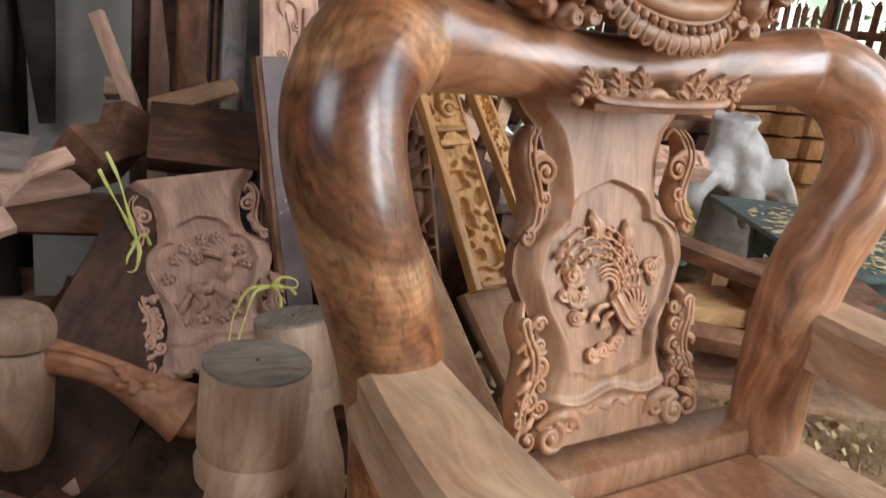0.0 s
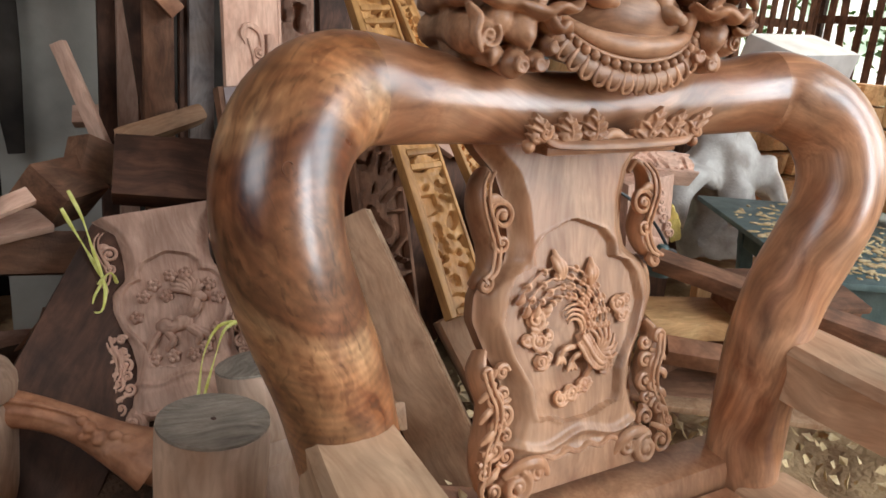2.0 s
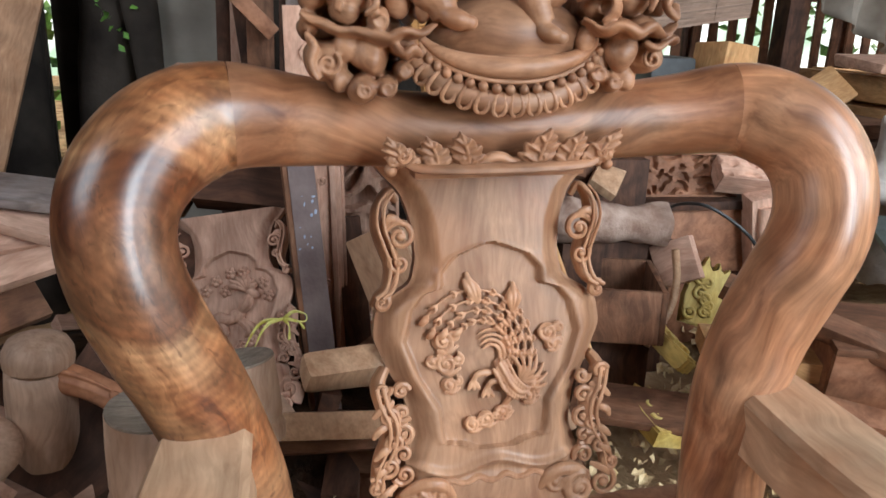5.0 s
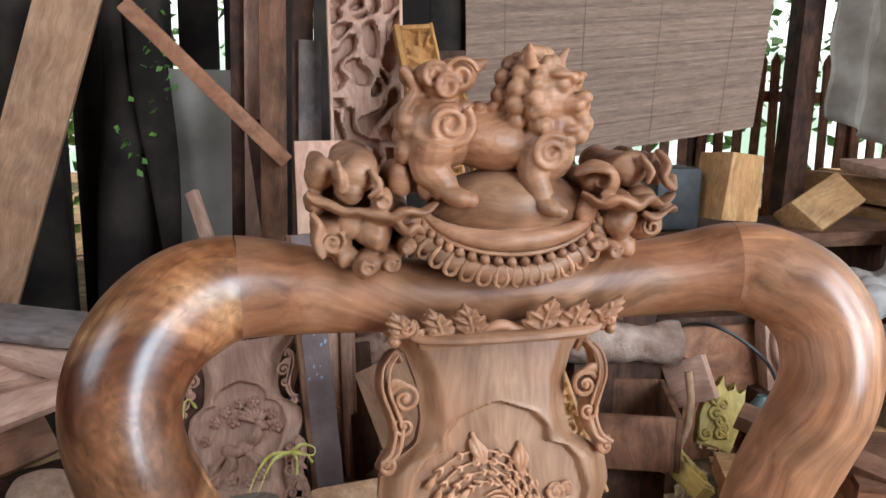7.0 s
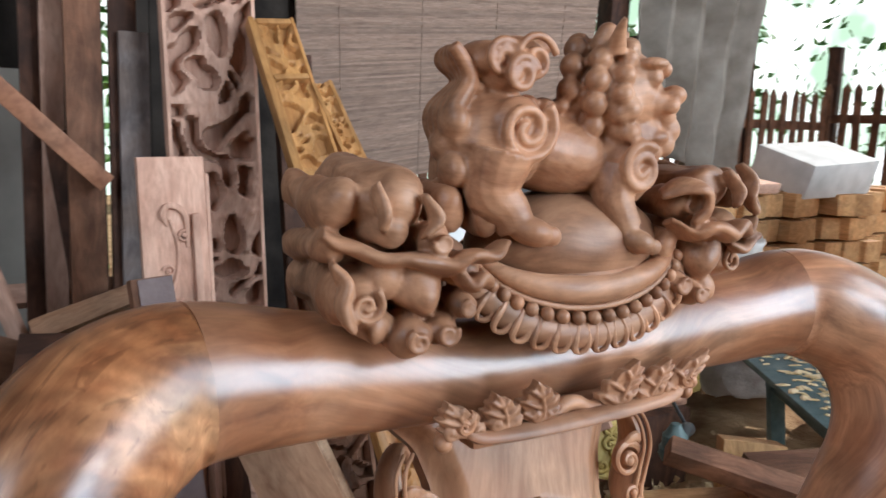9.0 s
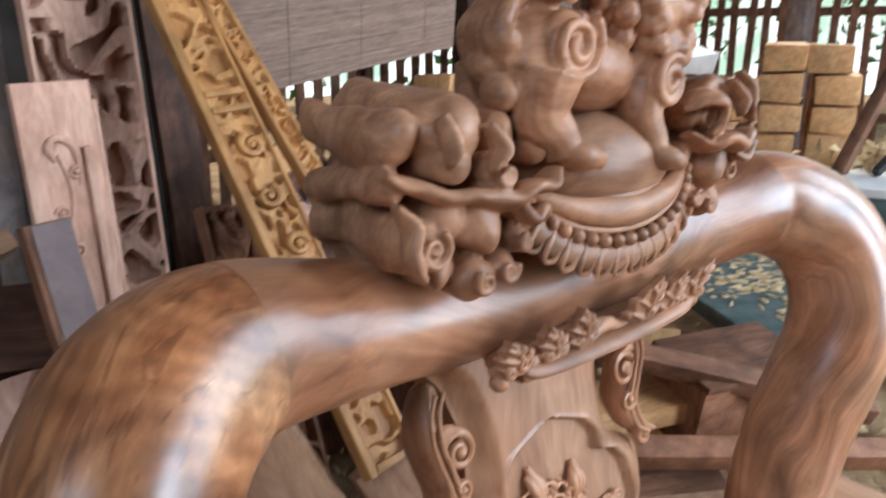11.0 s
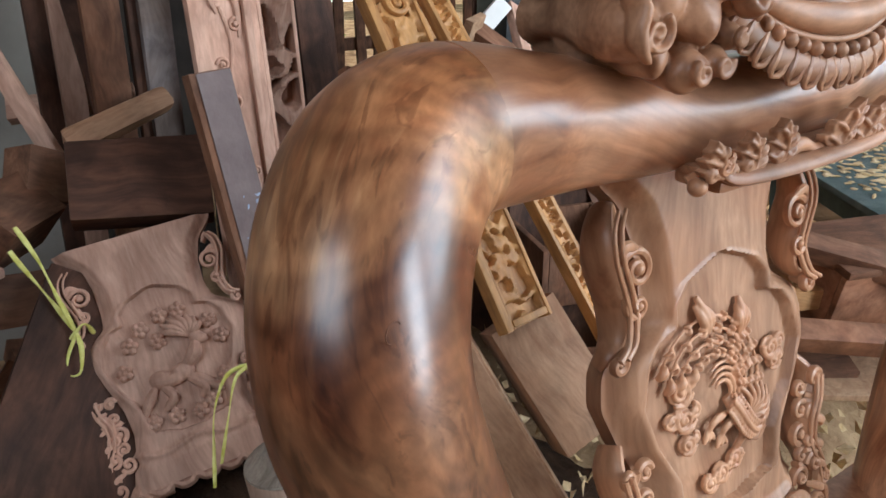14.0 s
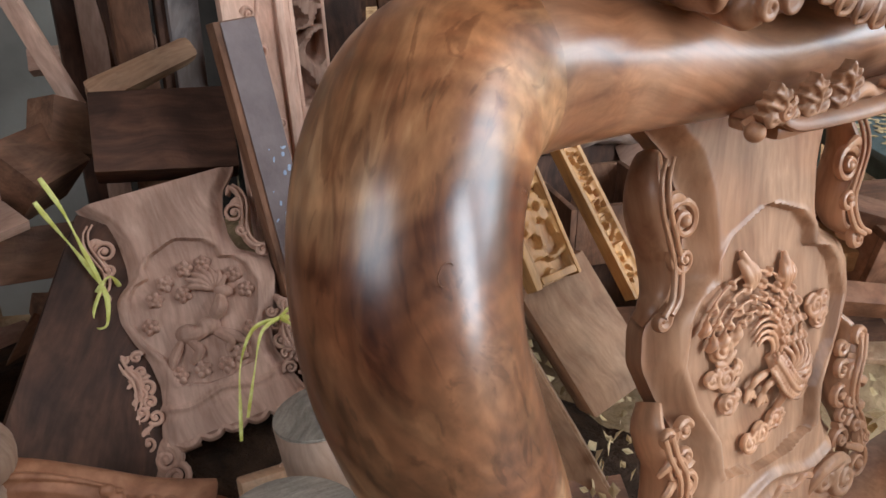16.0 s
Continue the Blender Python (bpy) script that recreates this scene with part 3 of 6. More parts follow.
def phoenix(bm):
    """A long-tailed bird among clouds in low relief: plumes fan out over a ribbed wing."""
    Y = 0.0055

    def at(x, z, y=0.0):
        return Vector((x, Y + y, z))

    cx, cz = -0.007, 0.182
    # plumes sweep up from the breast and over to one side, widening as they go, fringed with barbs
    for k, end in enumerate((146, 153, 148, 136)):
        line = []
        for i in range(30):
            a = radians(-28 + (end + 28) * i / 29)
            r = (0.054 - 0.0088 * k) * (1 + 0.5 * ramp(a, 0.3, 2.6))
            line.append(at(cx + r * math.cos(a), cz + r * math.sin(a), -0.0015))
        sweep(bm, line, lambda s: 0.0021 - 0.0008 * s, 6, 1.0, (0, -1, 0))
        for i in range(3, 28, 3):
            d = (line[i + 1] - line[i - 1]).normalized()
            nrm = Vector((-d.z, 0, d.x))
            for sgn in (-1, 1):
                e = line[i] + d * (0.0085 + 0.003 * math.sin(i + k)) + nrm * sgn * 0.0034
                stroke(bm, [line[i], (line[i] + e) / 2 + Vector((0, -0.0035, 0)) + nrm * sgn * 0.001, e], 0.0019, 1.0, 6)
        d = (line[-1] - line[-3]).normalized()
        stroke(bm, [line[-1], line[-1] + d * 0.006 + Vector((0, -0.004, 0)), line[-1] + d * 0.013], 0.0042, 1.0, 8)
    # upright crests of the two tallest plumes
    for x, z, lean, h in ((-0.016, 0.238, -0.35, 0.036), (0.024, 0.226, 0.05, 0.034)):
        for q in (-1, 0, 1):
            stroke(bm, [at(x, z), at(x + lean * h * 0.5 + q * 0.005, z + h * 0.45, -0.005), at(x + lean * h + q * 0.0025, z + h * (1.0 - 0.2 * abs(q)))], 0.0044, 1.0, 8)
    # ribs of the folded wing
    for k in range(4):
        r = 0.011 + 0.0052 * k
        stroke(bm, [at(cx + r * math.cos(a) + 0.004, cz + r * 1.1 * math.sin(a) - 0.004, -0.002) for a in np.linspace(-0.9, 2.5 - 0.12 * k, 8)], 0.0022, 1.0, 8)
    # breast and bowed head, covered in scales
    neck = catmull([at(0.004, 0.172), at(0.011, 0.158, -0.004), at(0.018, 0.144, -0.006), at(0.03, 0.134, -0.005), at(0.042, 0.136, -0.002)], 8)
    sweep(bm, neck, lambda s: 0.004 + 0.0045 * math.sin(math.pi * s) ** 0.8, 14, 0.7, (0, -1, 0))
    for q, p in enumerate(neck[2:-3]):
        for e in (-1, 0, 1):
            blob(bm, p + Vector((0.0055 * e * (q % 2 + 0.4), -0.0075 + 0.0016 * abs(e), 0.005 * e)), (0.0026, 0.0022, 0.0026), None, 6)
    for q in range(7):
        a = -0.5 + 0.36 * q
        stroke(bm, [at(0.03, 0.146, -0.002), at(0.03 + 0.02 * math.cos(a), 0.146 + 0.02 * math.sin(a), -0.006), at(0.03 + 0.036 * math.cos(a + 0.3), 0.146 + 0.036 * math.sin(a + 0.3))], 0.0026, 1.0, 8)
    # legs and claws
    for x, z in ((-0.024, 0.152), (-0.008, 0.142)):
        stroke(bm, [at(x + 0.026, z + 0.006, -0.002), at(x + 0.006, z + 0.006, -0.005), at(x, z - 0.002, -0.003)], 0.004)
        for d in (-0.006, 0.001, 0.008):
            stroke(bm, [at(x, z, -0.002), at(x + d, z - 0.013, -0.002)], 0.003)
    stroke(bm, [at(0.018, 0.142), at(0.02, 0.13, -0.004), at(0.01, 0.116)], 0.0042)
    for x, z, r in ((-0.058, 0.198, 0.0115), (-0.054, 0.172, 0.0105), (-0.07, 0.176, 0.007), (-0.052, 0.148, 0.0085), (0.066, 0.2, 0.0105), (0.07, 0.186, 0.008), (-0.026, 0.1, 0.0085), (-0.01, 0.105, 0.009), (0.008, 0.111, 0.008), (0.04, 0.128, 0.009), (0.046, 0.142, 0.008)):
        cloud(bm, (x, Y - 0.002, z), r)
    return bm


def deer(bm):
    """A running deer among blossoms in low relief."""
    Y = 0.006
    blob(bm, (-0.022, Y, 0.15), (0.018, 0.007, 0.014), pose(0, 0, 0, 0, 12, 0))
    blob(bm, (0.008, Y, 0.152), (0.017, 0.008, 0.014))
    sweep(bm, catmull([(-0.03, Y, 0.15), (-0.008, Y - 0.001, 0.146), (0.014, Y, 0.154)], 6), 0.0105, 12, 0.6, (0, -1, 0))
    stroke(bm, [(0.015, Y, 0.158), (0.03, Y - 0.004, 0.172), (0.036, Y, 0.19)], 0.011)
    blob(bm, (0.042, Y - 0.002, 0.192), (0.014, 0.006, 0.009), pose(0, 0, 0, 0, 30, 0))
    for x0, x1, x2 in ((-0.034, -0.05, -0.058), (-0.024, -0.014, -0.03), (0.012, 0.03, 0.022), (0.02, 0.042, 0.052)):
        stroke(bm, [(x0, Y, 0.142), (x1, Y - 0.002, 0.122), (x2, Y, 0.108)], 0.0075)
    for k in range(7):
        a = 0.4 + k * 0.38
        stroke(bm, [(0.03, Y, 0.198), (0.03 + 0.016 * math.cos(a), Y - 0.004, 0.2 + 0.014 * math.sin(a)), (0.02 + 0.034 * math.cos(a), Y, 0.203 + 0.03 * math.sin(a))], 0.005)
    for x, z in ((-0.05, 0.21), (-0.066, 0.176), (-0.03, 0.228), (0.0, 0.24), (-0.012, 0.205), (-0.05, 0.098), (-0.018, 0.096), (0.014, 0.092), (0.036, 0.1), (0.062, 0.13), (0.062, 0.212), (0.072, 0.185), (0.026, 0.24)):
        for k in range(5):
            a = k * 1.2566 + x * 50
            blob(bm, (x + 0.0075 * math.cos(a), Y, z + 0.0075 * math.sin(a)), (0.0055, 0.0045, 0.0055), None, 8)
        blob(bm, (x, Y - 0.002, z), (0.004, 0.004, 0.004), None, 8)
    bm.transform(Matrix.Translation((0, 0.001, 0.172)) @ Matrix.Diagonal((1.12, 2.0, 1.12, 1)) @ Matrix.Translation((0, -0.003, -0.165)))
    return bm


def carve_panel(parent, m, mat, relief, relief_name):
    part("splat", back_panel(bmesh.new()), mat, parent, "", m)
    part(relief_name, relief(bmesh.new()), mat, parent, "carved low relief", m, remesh=0.0009)
    for s in (-1, 1):
        part("upper_scroll", side_scroll(bmesh.new(), s, False), mat, parent, "", m)
        part("lower_scroll", side_scroll(bmesh.new(), s, True), mat, parent, "", m)
    if relief is phoenix:
        # carved foot of the splat: scrolled corners and a scalloped lower edge
        for s in (-1, 1):
            bm = bmesh.new()
            curl(bm, (s * 0.098, -0.004, 0.014), 0.019, s, 1.5, 1.2, 0.0068)
            curl(bm, (s * 0.068, -0.003, 0.024), 0.012, -s, 1.3, 0.4, 0.005)
            stroke(bm, [(s * 0.05, 0.0, 0.016), (s * 0.066, -0.006, 0.036), (s * 0.09, -0.006, 0.038), (s * 0.112, 0.0, 0.026)], 0.0085)
            blob(bm, (s * 0.096, 0.006, 0.016), (0.024, 0.01, 0.018))
            part("corner_scroll", bm, mat, parent, "", m, remesh=0.0012)
        part("scalloped_edge", sweep(bmesh.new(), catmull([(-0.088 + 0.011 * k, 0.0, 0.036 + 0.003 * math.cos(k * 2.1)) for k in range(17)], 5), 0.0045, 10, 1.2, (0, -1, 0)), mat, parent, "", m)
    if relief is deer:
        for s in (-1, 1):
            bm = bmesh.new()
            curl(bm, (s * 0.112, 0.004, -0.016), 0.02, s, 1.5, 1.2, 0.0075)
            blob(bm, (s * 0.105, 0.014, -0.012), (0.022, 0.014, 0.024))
            part("scroll_foot", bm, mat, parent, "", m)
        part("scalloped_edge", sweep(bmesh.new(), catmull([(-0.09 + 0.012 * k, 0.008, -0.004 + 0.005 * math.cos(k * 2.1)) for k in range(16)], 5), 0.008, 10, 1.6, (0, -1, 0)), mat, parent, "", m)


PANEL = pose(0.006, panel_y(0.60), 0.60, math.degrees(math.atan(-0.2)), 0, 0)
carve_panel(CHAIR, PANEL, SPLAT, phoenix, "bird_relief")


TRIM = pose(-0.003, 0, 0)


def crest_trim():
    """A moulded shelf with a row of leaves under the crest rail."""
    bm = bmesh.new()
    sweep(bm, catmull([(-0.112, 0.004, 0.997), (-0.098, -0.006, 1.006), (-0.08, -0.012, 1.0), (0, -0.014, 0.998), (0.08, -0.012, 1.0), (0.098, -0.006, 1.006), (0.112, 0.004, 0.997)], 10), 0.0042, 12, 1.8, (0, -1, 0))
    slab(bm, (0.185, 0.056, 0.007), pose(0, 0.012, 0.999), 0.003)
    slab(bm, (0.178, 0.04, 0.012), pose(0, 0.016, 0.992), 0.005)
    part("trim_shelf", bm, CARVED, CHAIR, "", TRIM)
    for s in (-1, 1):
        bm = bmesh.new()
        blob(bm, (s * 0.112, -0.003, 0.997), (0.0065, 0.007, 0.0065))
        curl(bm, (s * 0.102, -0.012, 1.012), 0.007, s, 1.1, 1, 0.004)
        part("end_curl", bm, CARVED, CHAIR, "", TRIM)
    for x, lean, h in ((-0.098, -0.62, 0.034), (-0.066, -0.45, 0.034), (-0.036, -0.3, 0.038), (0.034, 0.3, 0.04), (0.064, 0.45, 0.036), (0.094, 0.7, 0.038)):
        bm = bmesh.new()
        leaf(bm, (x, -0.008, 1.001), h * 0.84, lean, 0.008, 1.25, 0.25)
        curl(bm, (x + lean * 0.022, -0.011, 1.008), 0.0062, 1 if lean > 0 else -1, 1.2, 1.0, 0.003)
        curl(bm, (x - lean * 0.016, -0.01, 1.006), 0.0045, -1 if lean > 0 else 1, 1.1, 2.0, 0.0026)
        part("carved_leaf", bm, CARVED, CHAIR, "", TRIM, remesh=0.0009)
    part("garland", sweep(bmesh.new(), catmull([(-0.104 + 0.0104 * n, -0.004, 1.004 + 0.004 * math.sin(n * 1.5)) for n in range(21)], 5), 0.0058, 10, 1.0, (0, -1, 0)), CARVED, CHAIR, "", TRIM)


crest_trim()


def crest():
    # domed cushion with its crescent, beads and petals
    cx = 0.005
    bm = bmesh.new()
    blob(bm, (cx, 0.03, 1.122), (0.082, 0.05, 0.04), None, 36)
    part("cushion", bm, CARVED, CHAIR, "smooth domed pedestal")
    bm = bmesh.new()
    blob(bm, (cx, 0.034, 1.096), (0.092, 0.054, 0.028), None, 32)
    part("cushion_base", bm, CARVED, CHAIR)

    def place(a, r, drop, out):
        return Vector((cx + r * math.sin(a), -0.012 - out + 0.03 * (1 - math.cos(a)), 1.128 - drop * math.cos(a)))

    part("crescent", sweep(bmesh.new(), [place(a, 0.09, 0.034, 0.002) for a in np.linspace(-1.35, 1.35, 30)], lambda s: 0.004 + 0.007 * math.sin(math.pi * s), 12, 1.0, (0, -1, 0)), CARVED, CHAIR)
    part("crescent", sweep(bmesh.new(), [place(a, 0.094, 0.047, 0.004) for a in np.linspace(-1.3, 1.3, 30)], 0.0024, 10, 1.0, (0, -1, 0)), CARVED, CHAIR)
    bead = petal = None
    for k in range(18):
        m = Matrix.Translation(place(-1.2 + 2.4 * k / 17, 0.096, 0.054, 0.006))
        if bead is None:
            bead = part("bead", blob(bmesh.new(), (0, 0, 0), (0.0049, 0.0055, 0.0052), None, 12), CARVED, CHAIR, "", m)
        else:
            shared("bead", bead, m, CHAIR)
    part("petal_band", sweep(bmesh.new(), [place(a, 0.1, 0.066, 0.0) for a in np.linspace(-1.25, 1.25, 30)], 0.012, 12, 0.7, (0, -1, 0)), CARVED, CHAIR)
    for k in range(15):
        a = -1.15 + 2.3 * k / 14
        m = Matrix.Translation(place(a, 0.1, 0.062, 0.004)) @ Matrix.Rotation(-a * 0.7, 4, "Y") @ Matrix.Rotation(0.2, 4, "X")
        if petal is None:
            bm = bmesh.new()
            for s in (-1, 1):
                stroke(bm, [(s * 0.0035, 0.0, 0.004), (s * 0.0058, -0.004, -0.006), (s * 0.005, -0.005, -0.014), (0, -0.004, -0.0175)], 0.0026, 1.0, 8)
            blob(bm, (0, 0.002, -0.008), (0.0045, 0.003, 0.0085), None, 10)
            petal = part("petal", bm, CARVED, CHAIR, "", m)
        else:
            shared("petal", petal, m, CHAIR)


crest()


def lion():
    """A stylised guardian lion striding on the cushion."""
    bm = bmesh.new()
    B = lambda c, r, rot=None: blob(bm, c, r, rot, 18)  # noqa: E731
    y0 = 0.016
    B((-0.078, y0, 1.196), (0.040, 0.036, 0.036))
    B((-0.028, y0 + 0.004, 1.188), (0.062, 0.036, 0.029), pose(0, 0, 0, 0, 12, 0))
    B((0.026, y0, 1.178), (0.036, 0.037, 0.034))
    B((0.034, y0 - 0.002, 1.2), (0.034, 0.034, 0.028))
    # hind legs
    for dy in (-0.022, 0.026):
        sweep(bm, catmull([(-0.084, y0 + dy, 1.19), (-0.09, y0 + dy, 1.165), (-0.08, y0 + dy - 0.004, 1.152), (-0.074, y0 + dy - 0.008, 1.14)], 6), lambda s: 0.024 - 0.011 * s, 14)
        B((-0.066, y0 + dy - 0.012, 1.138), (0.017, 0.016, 0.010), pose(0, 0, 0, 0, 18, 0))
        for k in range(3):
            B((-0.054 + 0.003 * k, y0 + dy - 0.02 + 0.009 * k, 1.135), (0.007, 0.0055, 0.007))
        sweep(bm, catmull([(0.018, y0 + dy, 1.178), (0.012, y0 + dy - 0.004, 1.156), (0.02, y0 + dy - 0.01, 1.134)], 6), lambda s: 0.019 - 0.007 * s, 14)
        B((0.024, y0 + dy - 0.016, 1.126), (0.014, 0.016, 0.009), pose(0, 0, 0, 0, 22, 0))
        for k in range(3):
            B((0.034 - 0.002 * k, y0 + dy - 0.024 + 0.009 * k, 1.122), (0.007, 0.005, 0.006))
    # spirals on haunch and shoulder
    for c, r, h in (((-0.073, y0 - 0.034, 1.205), 0.022, -1), ((0.024, y0 - 0.037, 1.178), 0.018, 1)):
        sweep(bm, [p + Vector((0, -0.004 + 0.0 * i, 0)) for i, p in enumerate(spiral(c, r, 0.003, 1.9, 0.8, 40, "y", h))], lambda s: 0.0042 - 0.001 * s, 8, 1.0, (0, -1, 0))
        B((c[0], c[1] + 0.008, c[2]), (r, 0.011, r))
    # chest, throat curls
    for k in range(9):
        a = k * 0.7
        B((0.04 + 0.022 * math.cos(a), y0 - 0.026, 1.205 + 0.016 * math.sin(a)), (0.010, 0.008, 0.010))
    # head, turned half to the viewer
    hx, hy, hz = 0.025, y0 - 0.004, 1.23
    hc = Vector((hx, hy, hz))
    d = Vector((0.72, -0.68, -0.08)).normalized()
    u = d.cross(Vector((0, 0, 1))).normalized()
    w = u.cross(d)
    at = lambda f, r, up: tuple(hc + (d * f + u * r + w * up) * 1.16)  # noqa: E731
    B(hc, (0.038, 0.036, 0.036))
    B(at(0.024, 0, -0.003), (0.018, 0.018, 0.012))
    B(at(0.038, 0, 0.003), (0.0095, 0.0095, 0.0075))
    B(at(0.026, 0, -0.024), (0.015, 0.015, 0.007))
    for q in (-1, 1):
        B(at(0.036, q * 0.006, -0.004), (0.008, 0.008, 0.006))
        B(at(0.024, q * 0.0135, 0.012), (0.0075, 0.0075, 0.007))
        B(at(0.024, q * 0.015, 0.0205), (0.011, 0.009, 0.0045))
        B(at(0.03, q * 0.005, 0.018), (0.006, 0.006, 0.006))
        B(at(0.012, q * 0.025, -0.008), (0.010, 0.010, 0.009))
        B(at(0.014, q * 0.022, -0.022), (0.009, 0.009, 0.008))
        sweep(bm, catmull([at(0.0, q * 0.026, 0.026), at(0.002, q * 0.034, 0.036), at(0.004, q * 0.04, 0.043)], 5), lambda t: 0.008 - 0.006 * t, 10)
    for ring, (f, r, size, count) in enumerate(((0.008, 0.030, 0.0075, 16), (-0.008, 0.0335, 0.009, 15), (-0.024, 0.029, 0.0095, 12))):
        for n in range(count):
            a = 2 * math.pi * (n + 0.5 * (ring % 2)) / count
            p = at(f, r * math.cos(a), r * math.sin(a))
            B(p, (size,) * 3)
    for n in range(5):
        B(at(-0.006, -0.016 + 0.008 * n, 0.036), (0.008, 0.008, 0.008))
    # plumed tail
    for k in range(5):
        dy = -0.012 + 0.007 * k
        sweep(bm, catmull([(-0.108, y0 + dy, 1.195), (-0.114, y0 + dy, 1.215), (-0.102 + 0.002 * k, y0 + dy, 1.236), (-0.108, y0 + dy, 1.25), (-0.115 + 0.004 * k, y0 + dy, 1.258)], 6), lambda s: 0.008 - 0.003 * s, 8)
    for c, r in (((-0.085, y0, 1.25), 0.017), ((-0.062, y0 - 0.002, 1.25), 0.022), ((-0.074, y0 - 0.006, 1.24), 0.016)):
        B(c, (r, 0.026, r * 0.8))
        sweep(bm, [p + Vector((0, -0.026, 0)) for p in spiral(c, r * 0.8, 0.003, 1.6, 0.2, 26)], 0.003, 6, 1.0, (0, -1, 0))
    sweep(bm, catmull([(-0.052, y0 - 0.004, 1.256), (-0.04, y0 - 0.004, 1.26), (-0.03, y0 - 0.004, 1.265)], 5), lambda s: 0.012 - 0.009 * s, 10)
    for k in range(4):
        B((-0.113, y0 - 0.01 + 0.012 * (k % 2), 1.21 - 0.016 * k), (0.009, 0.014, 0.012))
    for k in range(9):
        B((-0.095 + 0.014 * k, y0 - 0.006, 1.232 - 0.0012 * k - 0.006 * math.sin(k * 0.4)), (0.008, 0.01, 0.006))
    part("guardian_lion", bm, CARVED, CHAIR, "carved stylised lion striding with curled tail", pose(0.011, 0.006, 0), remesh=0.0016)


lion()


def finger(bm, x, z, rx, rz, front, back, seg=20):
    """A rounded lobe that runs straight back from its carved front end."""
    r = min(rx, rz) * 1.1
    rings = [(front + r * (1 - math.cos(a)), max(0.04, math.sin(a)), 0.0) for a in [math.pi / 2 * q / 8 for q in range(9)]]
    wave = 40 * x + 70 * z
    rings += [(front + r + (back - front - r) * f, 1.0 - 0.16 * f + 0.07 * math.sin(7 * f + wave), 0.009 * f * math.sin(wave + 2.2 * f)) for f in (0.15, 0.3, 0.45, 0.6, 0.8, 1.0)]
    loops = [[bm.verts.new((x + rx * k * math.cos(2 * math.pi * j / seg), y, z + up + rz * k * math.sin(2 * math.pi * j / seg))) for j in range(seg)] for y, k, up in rings]
    for a, b in zip(loops, loops[1:]):
        for j in range(seg):
            bm.faces.new((a[j], a[(j + 1) % seg], b[(j + 1) % seg], b[j]))
    bm.faces.new(loops[0][::-1])
    bm.faces.new(loops[-1])
    return bm


def lip(bm, pts, r, deep):
    """A thin wavy leaf edge, deep from front to back."""
    return sweep(bm, catmull(pts, 7), lambda s: r * (0.45 + 0.55 * math.sin(math.pi * min(1, 0.1 + 0.85 * s))), 12, deep, (0, -1, 0))


def whorl(bm, x, y, z, r, hand, start):
    return sweep(bm, [p for p in spiral((x, y, z), r, r * 0.12, 1.5, start, 26, "y", hand)], lambda s: 0.0024 - 0.0008 * s, 8, 1.3, (0, -1, 0))


def cloud_bank(lobes, lips, whorls, back):
    """A knot of rolled clouds and leaves beside the lion, sawn flat at its back."""
    bm = bmesh.new()
    for x, z, rx, rz, front in lobes:
        finger(bm, x, z, rx, rz, front, back)
    for pts, r, deep in lips:
        lip(bm, pts, r, deep)
    for v in bm.verts:
        v.co += Vector((noise.noise(v.co * 42), noise.noise(v.co * 42 + Vector((3, 1, 7))), noise.noise(v.co * 42 + Vector((8, 5, 2))))) * 0.0045
    for x, y, z, r, hand, start in whorls:
        whorl(bm, x, y, z, r, hand, start)
    part("cloud_carving", bm, CARVED, CHAIR, "carved rolling clouds and leaves", CREST, remesh=0.0014)


